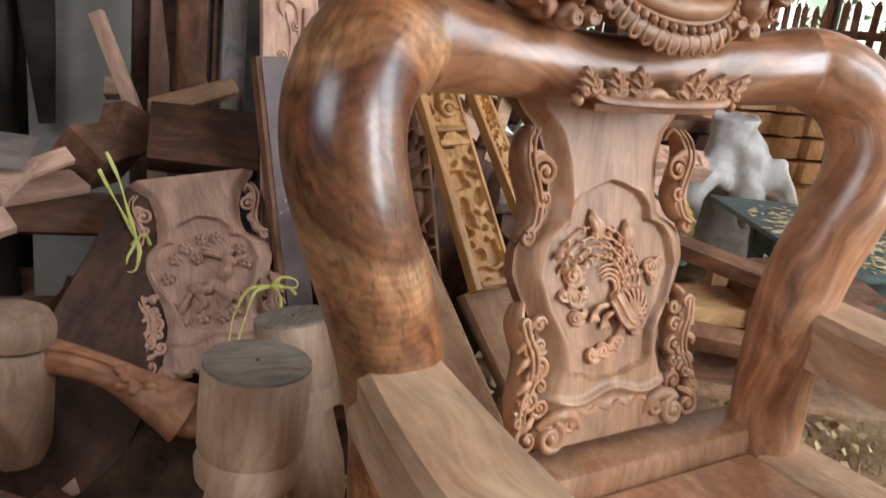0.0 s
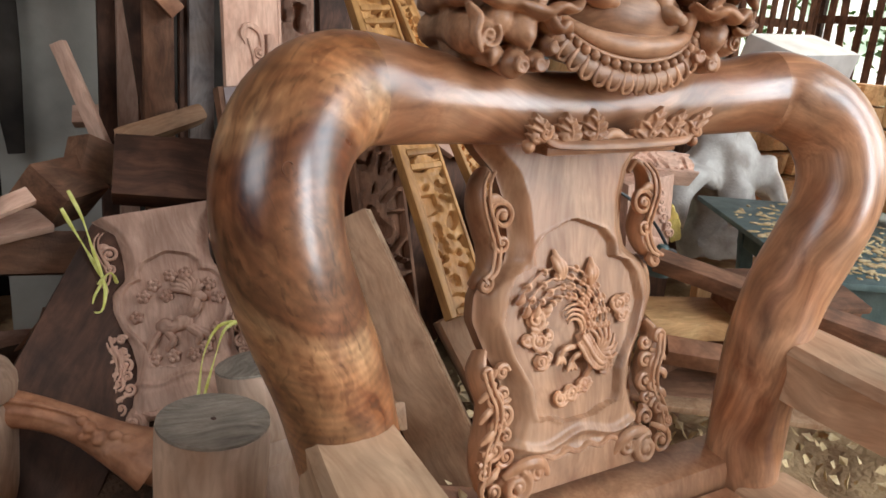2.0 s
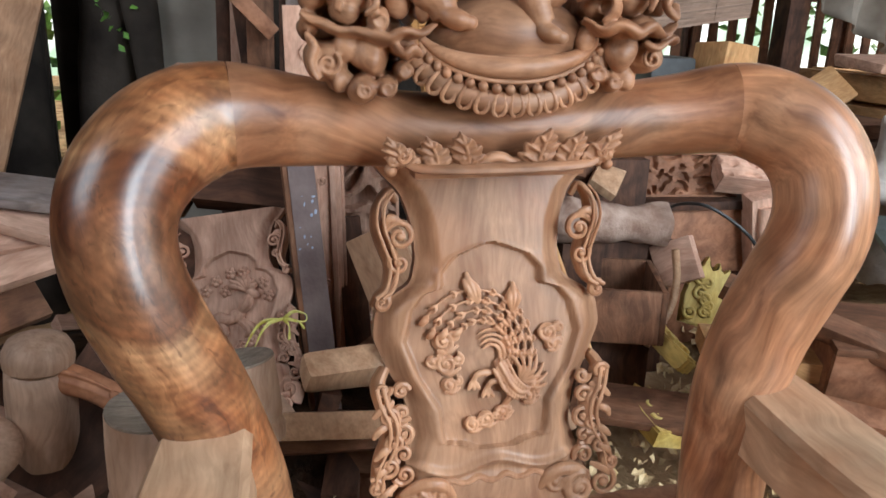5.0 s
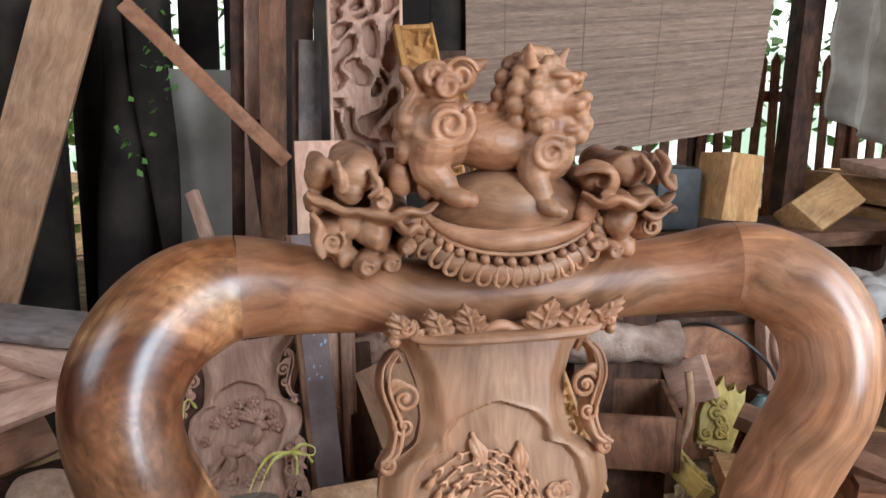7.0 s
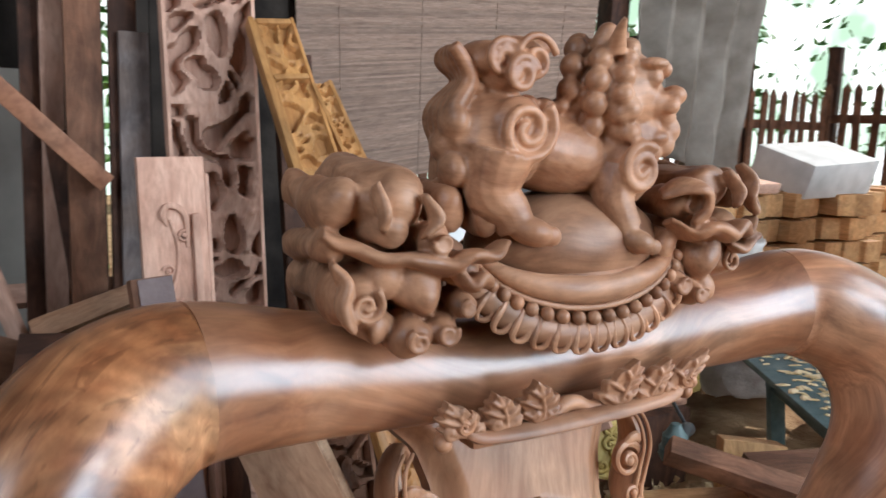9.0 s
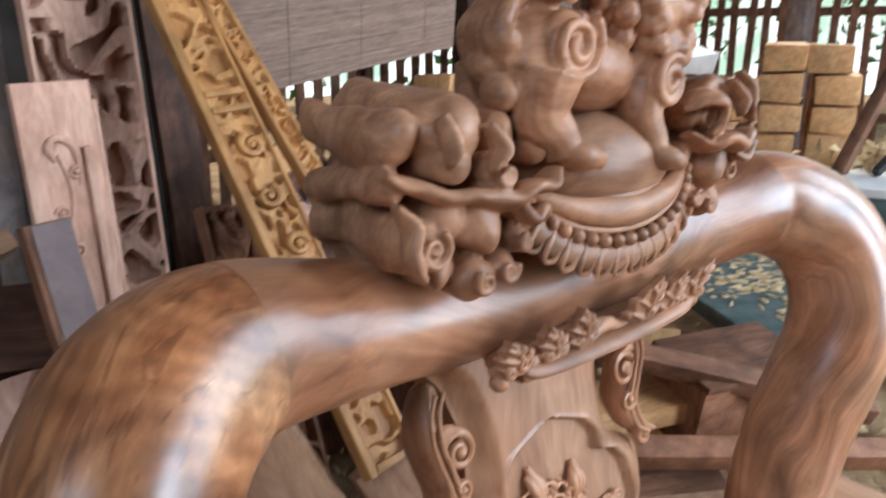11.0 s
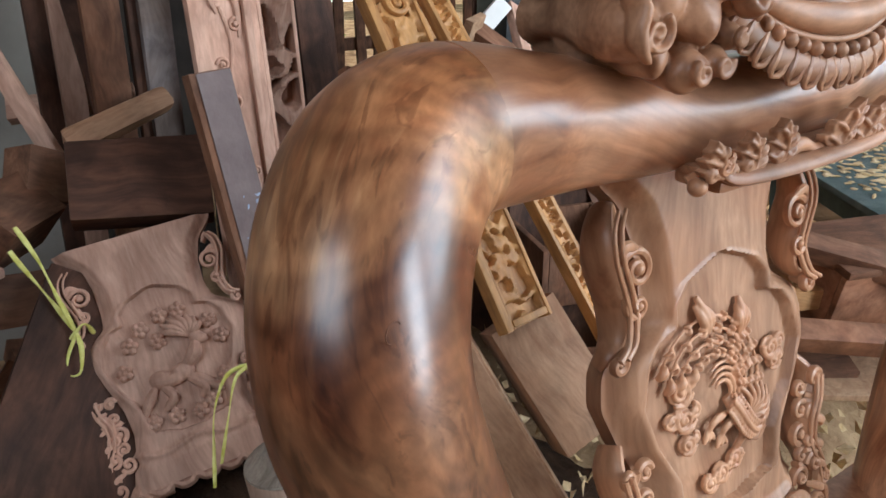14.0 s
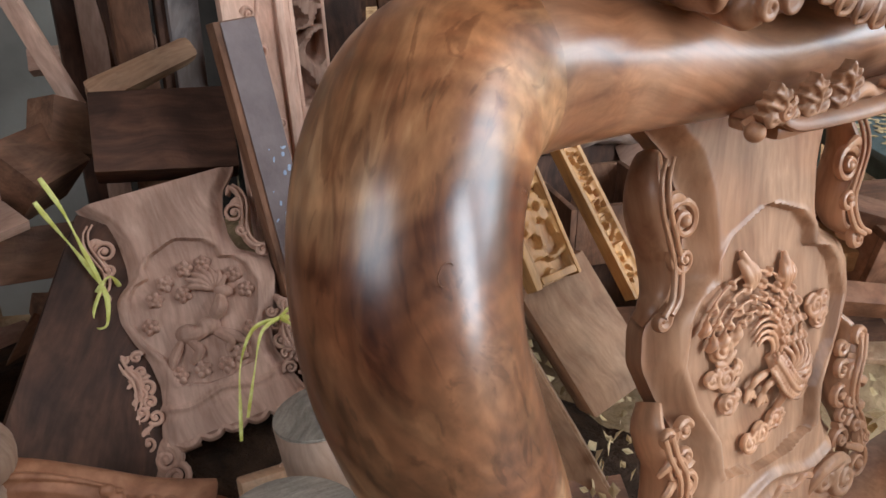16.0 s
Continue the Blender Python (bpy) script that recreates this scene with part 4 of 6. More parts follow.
CREST = pose(-0.001, 0.004, 0.0)
cloud_bank(
    [(-0.148, 1.161, 0.023, 0.021, -0.016), (-0.180, 1.158, 0.014, 0.017, -0.004), (-0.153, 1.146, 0.013, 0.012, -0.018), (-0.124, 1.136, 0.012, 0.012, -0.022),
     (-0.104, 1.154, 0.011, 0.016, -0.004), (-0.081, 1.145, 0.008, 0.012, -0.012), (-0.171, 1.098, 0.020, 0.019, -0.012), (-0.131, 1.106, 0.018, 0.020, -0.020),
     (-0.151, 1.113, 0.013, 0.013, -0.012), (-0.099, 1.114, 0.014, 0.013, -0.014), (-0.101, 1.090, 0.010, 0.010, -0.016), (-0.139, 1.074, 0.013, 0.012, -0.020),
     (-0.118, 1.076, 0.012, 0.012, -0.018), (-0.160, 1.082, 0.011, 0.011, -0.010), (-0.140, 1.125, 0.046, 0.030, 0.022), (-0.135, 1.085, 0.044, 0.030, 0.024), (-0.184, 1.132, 0.010, 0.011, 0.0)],
    [([(-0.194, 0.004, 1.142), (-0.178, -0.002, 1.134), (-0.164, -0.008, 1.127), (-0.148, -0.012, 1.126), (-0.132, -0.016, 1.124), (-0.116, -0.018, 1.120), (-0.104, -0.020, 1.126), (-0.088, -0.018, 1.123), (-0.072, -0.012, 1.131)], 0.0055, 2.6),
     ([(-0.190, -0.002, 1.126), (-0.182, -0.008, 1.112), (-0.186, -0.010, 1.098), (-0.178, -0.012, 1.084)], 0.005, 2.2),
     ([(-0.112, -0.018, 1.118), (-0.104, -0.022, 1.108), (-0.096, -0.020, 1.112), (-0.086, -0.016, 1.106)], 0.0045, 2.0),
     ([(-0.166, -0.014, 1.172), (-0.160, -0.018, 1.158), (-0.164, -0.018, 1.146)], 0.004, 2.0),
     ([(-0.136, -0.020, 1.166), (-0.130, -0.022, 1.150), (-0.138, -0.024, 1.140)], 0.004, 2.0)],
    [(-0.171, -0.013, 1.098, 0.012, -1, 1.0), (-0.139, -0.021, 1.074, 0.008, 1, 2.0), (-0.118, -0.019, 1.076, 0.008, -1, 0.5), (-0.124, -0.023, 1.136, 0.007, 1, 3.0), (-0.101, -0.017, 1.090, 0.006, 1, 1.5)],
    0.09)
cloud_bank(
    [(0.128, 1.160, 0.024, 0.019, -0.012), (0.088, 1.150, 0.013, 0.013, -0.020), (0.158, 1.158, 0.011, 0.016, -0.006), (0.118, 1.108, 0.016, 0.018, -0.022),
     (0.112, 1.130, 0.011, 0.012, -0.024), (0.090, 1.089, 0.013, 0.012, -0.018), (0.106, 1.080, 0.011, 0.011, -0.020), (0.122, 1.083, 0.011, 0.012, -0.016),
     (0.148, 1.102, 0.019, 0.018, -0.012), (0.140, 1.132, 0.014, 0.012, -0.016), (0.080, 1.120, 0.012, 0.013, -0.016), (0.163, 1.122, 0.010, 0.009, -0.010), (0.122, 1.125, 0.040, 0.030, 0.022), (0.122, 1.088, 0.038, 0.028, 0.024)],
    [([(0.066, -0.014, 1.158), (0.080, -0.022, 1.166), (0.096, -0.026, 1.160), (0.098, -0.028, 1.146), (0.088, -0.026, 1.136)], 0.005, 2.2),
     ([(0.070, -0.016, 1.138), (0.088, -0.024, 1.128), (0.104, -0.028, 1.134), (0.120, -0.028, 1.126), (0.136, -0.024, 1.134), (0.150, -0.018, 1.126), (0.168, -0.010, 1.136)], 0.0055, 2.6),
     ([(0.150, -0.010, 1.178), (0.158, -0.016, 1.166), (0.154, -0.018, 1.152), (0.166, -0.014, 1.144), (0.171, -0.008, 1.154)], 0.0045, 2.2),
     ([(0.132, -0.018, 1.118), (0.146, -0.022, 1.112), (0.160, -0.018, 1.120), (0.172, -0.010, 1.116)], 0.0048, 2.2),
     ([(0.132, -0.016, 1.172), (0.140, -0.020, 1.158), (0.136, -0.022, 1.146)], 0.004, 2.0)],
    [(0.148, -0.013, 1.102, 0.011, 1, 1.0), (0.088, -0.021, 1.150, 0.008, -1, 2.0), (0.106, -0.021, 1.080, 0.007, -1, 0.5), (0.090, -0.019, 1.089, 0.008, 1, 3.0)],
    0.094)


def seat():
    part("seat_panel", slab(bmesh.new(), (0.448, 0.50, 0.03), pose(0.008, -0.29, 0.528), 0.004), SPLAT, CHAIR, "wide smooth seat boards")
    part("back_seat_rail", slab(bmesh.new(), (0.56, 0.07, 0.052), pose(0.008, 0.0, 0.55), 0.014), SPLAT, CHAIR, "thick bevelled rail behind the seat")
    for s in (-1, 1):
        part("side_seat_rail", slab(bmesh.new(), (0.10, 0.50, 0.06), pose(0.008 + s * 0.276, -0.30, 0.515), 0.006), ARM, CHAIR)
    part("front_seat_rail", slab(bmesh.new(), (0.66, 0.08, 0.07), pose(0, -0.58, 0.51), 0.006), ARM, CHAIR)
    for s in (-1, 1):
        for y in (-0.56, 0.0):
            part("leg", sweep(bmesh.new(), catmull([(0.008 + s * 0.29, y, 0.5), (0.008 + s * 0.3, y, 0.35), (0.008 + s * 0.29, y, 0.2), (0.008 + s * 0.3, y, FLOOR - 0.04)], 6), lambda t: 0.05 - 0.012 * math.sin(math.pi * t), 16), OILED, CHAIR)


seat()


def armrest(s):
    """A broad arm with a shaped inner side, tenoned into the post."""
    bm = bmesh.new()
    ys = np.linspace(0.0, -0.52, 27)
    rings = []
    for y in ys:
        t = -y / 0.52
        xc = 0.002 + s * (0.303 + 0.018 * math.sin(t * 2.6))
        w = 0.043 + 0.009 * math.sin(math.pi * min(1, t * 1.1))
        z = 0.757 - 0.02 * math.sin(t * 3.0)
        th = 0.075 - 0.012 * t
        prof = [(-w, -th), (-w * 0.9, -th * 0.55), (-w, -0.012), (-w + 0.008, 0.0), (0, 0.004), (w - 0.008, 0.0), (w, -0.012), (w * 0.9, -th * 0.55), (w, -th)]
        rings.append([bm.verts.new((xc + px, y, z + pz)) for px, pz in prof])
    for a, b in zip(rings, rings[1:]):
        for k in range(len(a)):
            bm.faces.new((a[k], a[(k + 1) % len(a)], b[(k + 1) % len(a)], b[k]))
    bm.faces.new(rings[0])
    bm.faces.new(rings[-1][::-1])
    part("armrest", bm, ARM, CHAIR, "pale sanded armrest not yet oiled")
    bm = bmesh.new()
    sweep(bm, catmull([(s * 0.33, -0.47, 0.52), (s * 0.345, -0.45, 0.57), (s * 0.33, -0.43, 0.62), (s * 0.33, -0.45, 0.68)], 8), lambda t: 0.034 - 0.01 * math.sin(math.pi * t), 16)
    for k in range(10):
        a = k * 2.4
        blob(bm, (s * 0.337 + 0.03 * math.cos(a), -0.45 + 0.03 * math.sin(a), 0.54 + 0.013 * k), (0.014, 0.014, 0.012), None, 10)
    part("arm_support", bm, CARVED, CHAIR, "carved foliage bracket", remesh=0.004)


armrest(-1)
armrest(1)

# ---- carved boards and panels leaning behind the chair ----
# the thick slab leaning right behind the chair
m, n = between((0.144, 0.333, 0.25), (-0.046, 0.60, 0.763), (-0.52, -0.815, 0.23))
SLAB = holder("sawn_slab", m, "thick planed slab with a pale sawn edge", "board")
part("slab", slab(bmesh.new(), (0.108, 0.045, n), None, 0.003), PLANED, SLAB)
part("sapwood_edge", slab(bmesh.new(), (0.005, 0.041, n - 0.008), pose(0.0555, 0, 0), 0.001), ARM, SLAB, "pale sapwood edge")

PIVOT = Vector((-0.33, -0.15, 1.10))
AT = Matrix.Translation(PIVOT) @ Matrix.Scale(0.86, 4) @ Matrix.Translation(-PIVOT)


def carved_board(bm, width, length, thick, seed, freq=30.0, depth=0.012, border=0.012, cell=0.0045, sections=()):
    """A board carved with winding foliage between plain borders, cut deep between the stems."""
    nx, nz = max(8, int(width / cell)), int(length / cell)
    rows = []
    for j in range(nz + 1):
        z = j / nz * length - length / 2
        row = []
        for i in range(nx + 1):
            x = i / nx * width - width / 2
            q = Vector((x, z, seed))
            w = Vector((noise.noise(q * freq * 0.5), noise.noise(q * freq * 0.5 + Vector((7, 3, 1))), 0)) * 0.9
            v = noise.noise(q * freq + w)
            stem = ramp(0.24 - abs(v), -0.03, 0.07)
            fine = 0.35 * max(0, noise.noise(q * freq * 3.2))
            y = depth * (1 - stem) * 1.0 - depth * fine * stem
            e = width / 2 - abs(x)
            k = 1 - ramp(e, border - 0.003, border + 0.003)
            for s in sections:
                k = max(k, 1 - ramp(abs(z - s * length), 0.008, 0.014))
            y = y * (1 - k) - 0.003 * k
            row.append(bm.verts.new((x, y - thick / 2, z)))
        rows.append((row, bm.verts.new((-width / 2, thick / 2, z)), bm.verts.new((width / 2, thick / 2, z))))
    for (a, al, ar), (b, bl, br) in zip(rows, rows[1:]):
        for i in range(nx):
            bm.faces.new((a[i], a[i + 1], b[i + 1], b[i]))
        bm.faces.new((al, a[0], b[0], bl))
        bm.faces.new((a[-1], ar, br, b[-1]))
        bm.faces.new((ar, al, bl, br))
    for r, p, q in (rows[0], rows[-1]):
        bm.faces.new((*r, q, p))
    return bm


def lean_carved(name, a, b, width, thick, seed, mat, label, face=(0, -1, 0.3), border=0.008, **kw):
    """A carved field held between two narrow stiles."""
    m, n = between(a, b, face)
    ob = holder(name, m, label, "carved panel")
    part("carved_field", carved_board(bmesh.new(), width - 2 * border, n - 0.006, thick, seed, border=0.002, **kw), mat, ob)
    for s in (-1, 1):
        part("stile", slab(bmesh.new(), (border, thick + 0.006, n), pose(s * (width - border) / 2, 0, 0), 0.002), mat, ob)
    return ob


lean_carved("fretwork_panel", (0.04, 1.14, FLOOR), (-0.002, 1.24, 1.95), 0.19, 0.035, 2.0, RAW, "tall openwork hardwood panel carved with winding vines", freq=19, depth=0.034, border=0.008)
m, n = between((0.215, 0.54, 0.545), (0.125, 1.16, 1.43), (0, -1, 0.3))
GILT = holder("honey_carved_panel", m, "honey-coloured carved panel with fruit and scrollwork in frames", "carved panel")
part("carved_field", carved_board(bmesh.new(), 0.074, n - 0.004, 0.022, 5.0, 30, 0.013, 0.003, 0.003), HONEY, GILT, "deep carved fruit and scrolls", pose(0.004, 0.002, 0))
for x, w in ((-0.043, 0.014), (0.045, 0.008)):
    part("stile", slab(bmesh.new(), (w, 0.032, n), pose(x, 0, 0), 0.003), HONEY, GILT)
part("bead_moulding", slab(bmesh.new(), (0.005, 0.026, n - 0.01), pose(-0.0335, 0, 0), 0.002), HONEY, GILT)
for f in (-0.49, -0.2, -0.17, 0.12, 0.15, 0.36, 0.49):
    part("cross_bar", slab(bmesh.new(), (0.074, 0.03, 0.013), pose(0.004, -0.001, f * n), 0.003), HONEY, GILT)
for q in range(3):
    part("volute", curl(bmesh.new(), (0.004 + 0.006 * (-1) ** q, -0.012, (-0.13 + 0.09 * q) * n), 0.022, (-1) ** q, 1.4, q, 0.008), HONEY, GILT)
lean_carved("carved_strip", (0.41, 0.53, 0.47), (0.2, 1.06, 1.3), 0.045, 0.025, 9.0, HONEY, "narrow honey-coloured strip with a carved chain of leaves", freq=70, depth=0.009, border=0.008, cell=0.003)
lean_carved("foliage_carving", (0.15, 0.60, FLOOR + 0.02), (0.15, 0.93, 0.93), 0.12, 0.03, 14.0, BROWN, "brown panel with deep carved foliage", freq=24, depth=0.02, border=0.008)


def horse_plank():
    a, b = (-0.096, 0.86, FLOOR), (-0.119, 0.945, 1.156)
    m, n = between(a, b, (0, -1, 0.2))
    ob = holder("moulded_plank", m, "pale pinkish plank with a carved vine and moulded edge", "carved panel")
    part("plank", slab(bmesh.new(), (0.112, 0.024, n), None, 0.002), RAW, ob)
    part("moulding", slab(bmesh.new(), (0.014, 0.014, n - 0.1), pose(0.036, -0.016, -0.05), 0.005), RAW, ob)
    part("moulding", slab(bmesh.new(), (0.008, 0.03, n - 0.03), pose(0.06, 0.004, -0.015), 0.003), RAW, ob)
    bm = bmesh.new()
    top = n / 2
    stroke(bm, [(-0.012, -0.012, top - 0.12), (-0.02, -0.016, top - 0.1), (-0.01, -0.016, top - 0.085), (0.008, -0.014, top - 0.09), (0.02, -0.014, top - 0.11), (0.02, -0.012, top - 0.16)], 0.006)
    line = [(0.012 * math.sin(i * 0.8) - 0.008, -0.013, top - 0.11 - 0.03 * i) for i in range(22)]
    sweep(bm, catmull(line, 5), 0.0035, 8, 0.9, (0, -1, 0))
    for i in range(1, 21, 2):
        x, _, z = line[i]
        curl(bm, (x + 0.014 * (1 if i % 4 == 1 else -1), -0.012, z), 0.011, 1 if i % 4 == 1 else -1, 1.3, i, 0.0035)
    part("vine_relief", bm, RAW, ob)


horse_plank()


def streaked_plank():
    a, b = (-0.09, 0.70, FLOOR), (-0.165, 0.897, 0.952)
    m, n = between(a, b, (0.12, -1, 0.2))
    ob = holder("streaked_plank", m, "brown plank with a grey painted face and blue smears", "board")
    part("plank", slab(bmesh.new(), (0.07, 0.03, n), None, 0.002), BROWN, ob)
    part("painted_face", slab(bmesh.new(), (0.058, 0.002, n - 0.004), pose(0.005, -0.0165, 0), 0.0), FADED, ob, "dull grey paint film")
    bm = bmesh.new()
    rnd = random.Random(4)
    for k in range(14):
        z = n / 2 - 0.2 - abs(rnd.gauss(0, 0.09))
        blob(bm, (rnd.uniform(-0.02, 0.03), -0.0178, z), (rnd.uniform(0.0008, 0.004), 0.0006, rnd.uniform(0.001, 0.005)), pose(0, 0, 0, 0, rnd.uniform(0, 90), 0), 6)
    part("paint_smear", bm, BLUE, ob, "pale blue paint flecks")["kind"] = "stuff"


FADED = plain("faded_grey_paint", (0.12, 0.080, 0.075), (0.20, 0.145, 0.135), 14, 0.7, 0, 0.2)
BLUE = plain("pale_blue_paint", (0.22, 0.27, 0.38), (0.36, 0.42, 0.52), 50, 0.7)
streaked_plank()
board("dark_plank", (0.005, 0.82, FLOOR), (-0.04, 0.93, 0.685), 0.062, 0.03, DARK, "dark brown plank with a greyed end", face=(0.1, -1, 0.2))

board("squared_block", (0.315, 0.47, 0.33), (0.24, 0.6, 0.535), 0.135, 0.075, PLANED, "squared timber block leaning on offcuts", "block", (-0.3, -1, 0.4))


def pedestal(m, top_mat, label, h=0.56, r=0.061, name="turned_column"):
    ob = holder(name, m, label, "column", "turned columns in the pile")
    prof = [(r * 0.62, -h), (r * 0.95, -h + 0.02), (r * 0.9, -h + 0.06), (r * 0.55, -h + 0.11), (r * 0.62, -h + 0.2), (r * 0.86, -0.3), (r * 0.9, -0.24), (r * 0.78, -0.175), (r * 0.74, -0.15), (r * 0.98, -0.142), (r * 1.02, -0.122), (r * 0.94, -0.108), (r * 0.99, -0.1), (r * 1.01, -0.05), (r * 1.0, -0.004)]
    part("shaft", lathe(bmesh.new(), prof, 40), TURNED, ob)
    part("end_grain", lathe(bmesh.new(), [(r * 0.99, -0.0035), (r * 0.985, 0.0), (r * 0.5, 0.0005)], 40), top_mat, ob, "grey weathered end grain")
    part("centre_hole", lathe(bmesh.new(), [(0.003, 0.0005), (0.0028, 0.0013)], 12), DARK, ob)
    return ob


pedestal(AT.inverted() @ pose(-0.372, 0.165, 0.672, 1, 2, 0), GREYEND, "pale turned wooden column with grey end grain and ring collar")
pedestal(pose(-0.275, 0.375, 0.595, -10, 4, 60), GREYEND, "turned wooden column with grey end leaning behind another")


def domed_foot(m, label):
    ob = holder("turned_foot", m, label, "furniture foot", "turned feet in the pile")
    r = 0.062
    part("shaft", lathe(bmesh.new(), [(r, -0.26), (r * 1.02, -0.12), (r * 0.98, -0.07), (r * 0.9, -0.064)], 36), TURNED, ob)
    part("cap", lathe(bmesh.new(), [(r * 0.88, -0.063), (r * 1.0, -0.056), (r * 1.02, -0.042), (r * 1.0, -0.028), (r * 0.85, -0.01), (r * 0.5, 0.0), (0.004, 0.002)], 36), TURNED, ob, "rounded cap")


domed_foot(pose(-0.644, 0.622, 0.552, 2, 3, 0), "pale turned furniture foot with a rounded top")
domed_foot(pose(-0.71, 0.52, 0.40, 30, 35, 0), "pale turned furniture foot tipped on its side")


def lion_leg():
    """A carved claw-foot leg lying in the pile: fluted shaft, scaled ankle, paw with toes."""
    ob = holder("claw_foot_carving", pose(0, 0, 0), "reddish carved claw-foot leg lying on the offcuts", "furniture leg")
    line = catmull([(-0.63, 0.62, 0.47), (-0.57, 0.6, 0.46), (-0.51, 0.57, 0.44), (-0.45, 0.54, 0.405), (-0.4, 0.52, 0.375)], 8)
    bm = bmesh.new()
    sweep(bm, line, lambda s: 0.036 - 0.013 * math.sin(math.pi * s) + 0.018 * s * s, 20)
    for q in (-1, 0, 1):
        sweep(bm, [p + Vector((0.004 * q, -0.022 - 0.004 * (q == 0), 0.016 * q + 0.008)) for p in line[2:20]], lambda s: 0.006 - 0.004 * s, 8)
    for k in range(22):
        p = line[17 + k * 15 // 22]
        blob(bm, p + Vector((0.012 * math.sin(k * 1.9), -0.03, 0.02 * math.cos(k * 2.3) + 0.006)), (0.011, 0.008, 0.009), None, 8)
    part("leg", bm, WARM, ob, "reddish leg with carved scales", remesh=0.0025)
    bm = bmesh.new()
    blob(bm, (-0.392, 0.512, 0.37), (0.04, 0.034, 0.036))
    for k in range(4):
        blob(bm, (-0.372 + 0.01 * k, 0.488 + 0.014 * k, 0.385 - 0.018 * k), (0.02, 0.015, 0.015), None, 12)
        blob(bm, (-0.356 + 0.01 * k, 0.474 + 0.014 * k, 0.378 - 0.018 * k), (0.009, 0.008, 0.008), None, 10)
    part("paw", bm, WARM, ob, remesh=0.0025)


WARM = wood("reddish_carved_wood", (0.36, 0.155, 0.08), (0.22, 0.085, 0.042), (20, 20, 20), 0.6, 0.2, 0.0, 0.15, "Object", 0.35, (0.40, 0.20, 0.12))
lion_leg()

# ---- the second carved back panel lying on the pile ----
top_l, top_r = Vector((-0.428, 0.945, 0.683)), Vector((-0.19, 0.905, 0.722))
px = (top_r - top_l).normalized()
pz = (Vector((0.06, 0.58, 0.80)) - px * px.dot(Vector((0.06, 0.58, 0.80)))).normalized()
py = pz.cross(px)
pm = Matrix((px, py, pz)).transposed().to_4x4()
pm.translation = (top_l + top_r) / 2 - pz * 0.40
PANEL2 = holder("carved_chair_back", pm, "unfinished pinkish chair back panel carved with a deer among flowers", "carved panel")
carve_panel(PANEL2, Matrix(), RAW, deer, "deer_relief")
for s in (-1, 1):
    bm = bmesh.new()
    sweep(bm, catmull([(s * 0.06, 0.014, 0.006), (s * 0.1, 0.012, 0.0), (s * 0.124, 0.012, -0.02), (s * 0.118, 0.012, -0.045)], 8), lambda t: 0.022 - 0.006 * t, 12, 0.8, (0, -1, 0))
    curl(bm, (s * 0.105, -0.002, -0.045), 0.02, s, 1.5, 1.0, 0.006)
    part("scroll_foot", bm, RAW, PANEL2)


def raffia(pts, name="raffia_tie"):
    ob = holder(name, pose(0, 0, 0), "strand of yellow plastic raffia tied in a bow", "string", "raffia ties on the panel")
    for line in pts:
        part("strand", sweep(bmesh.new(), catmull(line, 8), lambda s: 0.0028 + 0.0012 * math.sin(s * 9), 6, 0.55, (0, -1, 0)), STRAP, ob)


def on_panel(x, z, y=0.0):
    return tuple(pm @ Vector((x, y, z)))


raffia([[on_panel(-0.12, 0.27, -0.012), on_panel(-0.128, 0.33, -0.03), on_panel(-0.135, 0.385, -0.05), on_panel(-0.15, 0.44, -0.06)],
        [on_panel(-0.12, 0.27, -0.012), on_panel(-0.14, 0.33, -0.02), on_panel(-0.16, 0.385, -0.04), on_panel(-0.168, 0.41, -0.05)],
        [on_panel(-0.12, 0.27, -0.012), on_panel(-0.118, 0.24, -0.02), on_panel(-0.13, 0.205, -0.018), on_panel(-0.148, 0.21, -0.012), on_panel(-0.14, 0.235, -0.014), on_panel(-0.12, 0.265, -0.014)],
        [on_panel(-0.132, 0.26, -0.006), on_panel(-0.105, 0.275, -0.02), on_panel(-0.098, 0.262, 0.01)]])
raffia([[on_panel(0.115, 0.13, -0.02), on_panel(0.07, 0.125, -0.03), on_panel(0.035, 0.08, -0.03), on_panel(0.015, 0.02, -0.03), on_panel(0.0, -0.03, -0.02)],
        [on_panel(0.115, 0.13, -0.02), on_panel(0.08, 0.115, -0.035), on_panel(0.05, 0.06, -0.04), on_panel(0.02, 0.0, -0.03)],
        [on_panel(0.115, 0.13, -0.02), on_panel(0.14, 0.14, -0.03), on_panel(0.165, 0.13, -0.03), on_panel(0.16, 0.115, -0.03), on_panel(0.12, 0.128, -0.025)],
        [on_panel(0.115, 0.13, -0.02), on_panel(0.145, 0.12, -0.03), on_panel(0.16, 0.1, -0.03)],
        [on_panel(0.115, 0.13, -0.02), on_panel(0.128, 0.11, -0.03), on_panel(0.126, 0.08, -0.03)]])

# ---- the pile of timber ----
G = "offcuts in the timber pile"
board("dark_block", (-0.375, 1.03, 0.765), (-0.155, 0.985, 0.75), 0.15, 0.055, DARK, "dark stained square block of timber on the pile", "block", (0.0, -0.75, 0.66), 0.004, 0.004, G)
board("brown_block", (-0.52, 1.02, 0.71), (-0.425, 1.12, 0.715), 0.1, 0.10, BROWN, "squared brown block on the pile", "block", (-0.6, -0.8, 0.1), 0.004, 0.003, G)
board("brown_block", (-0.44, 1.12, 0.78), (-0.36, 1.16, 0.74), 0.09, 0.07, BROWN, "squared brown offcut wedged on the pile", "block", (-0.3, -0.8, 0.4), 0.004, 0.003, G)
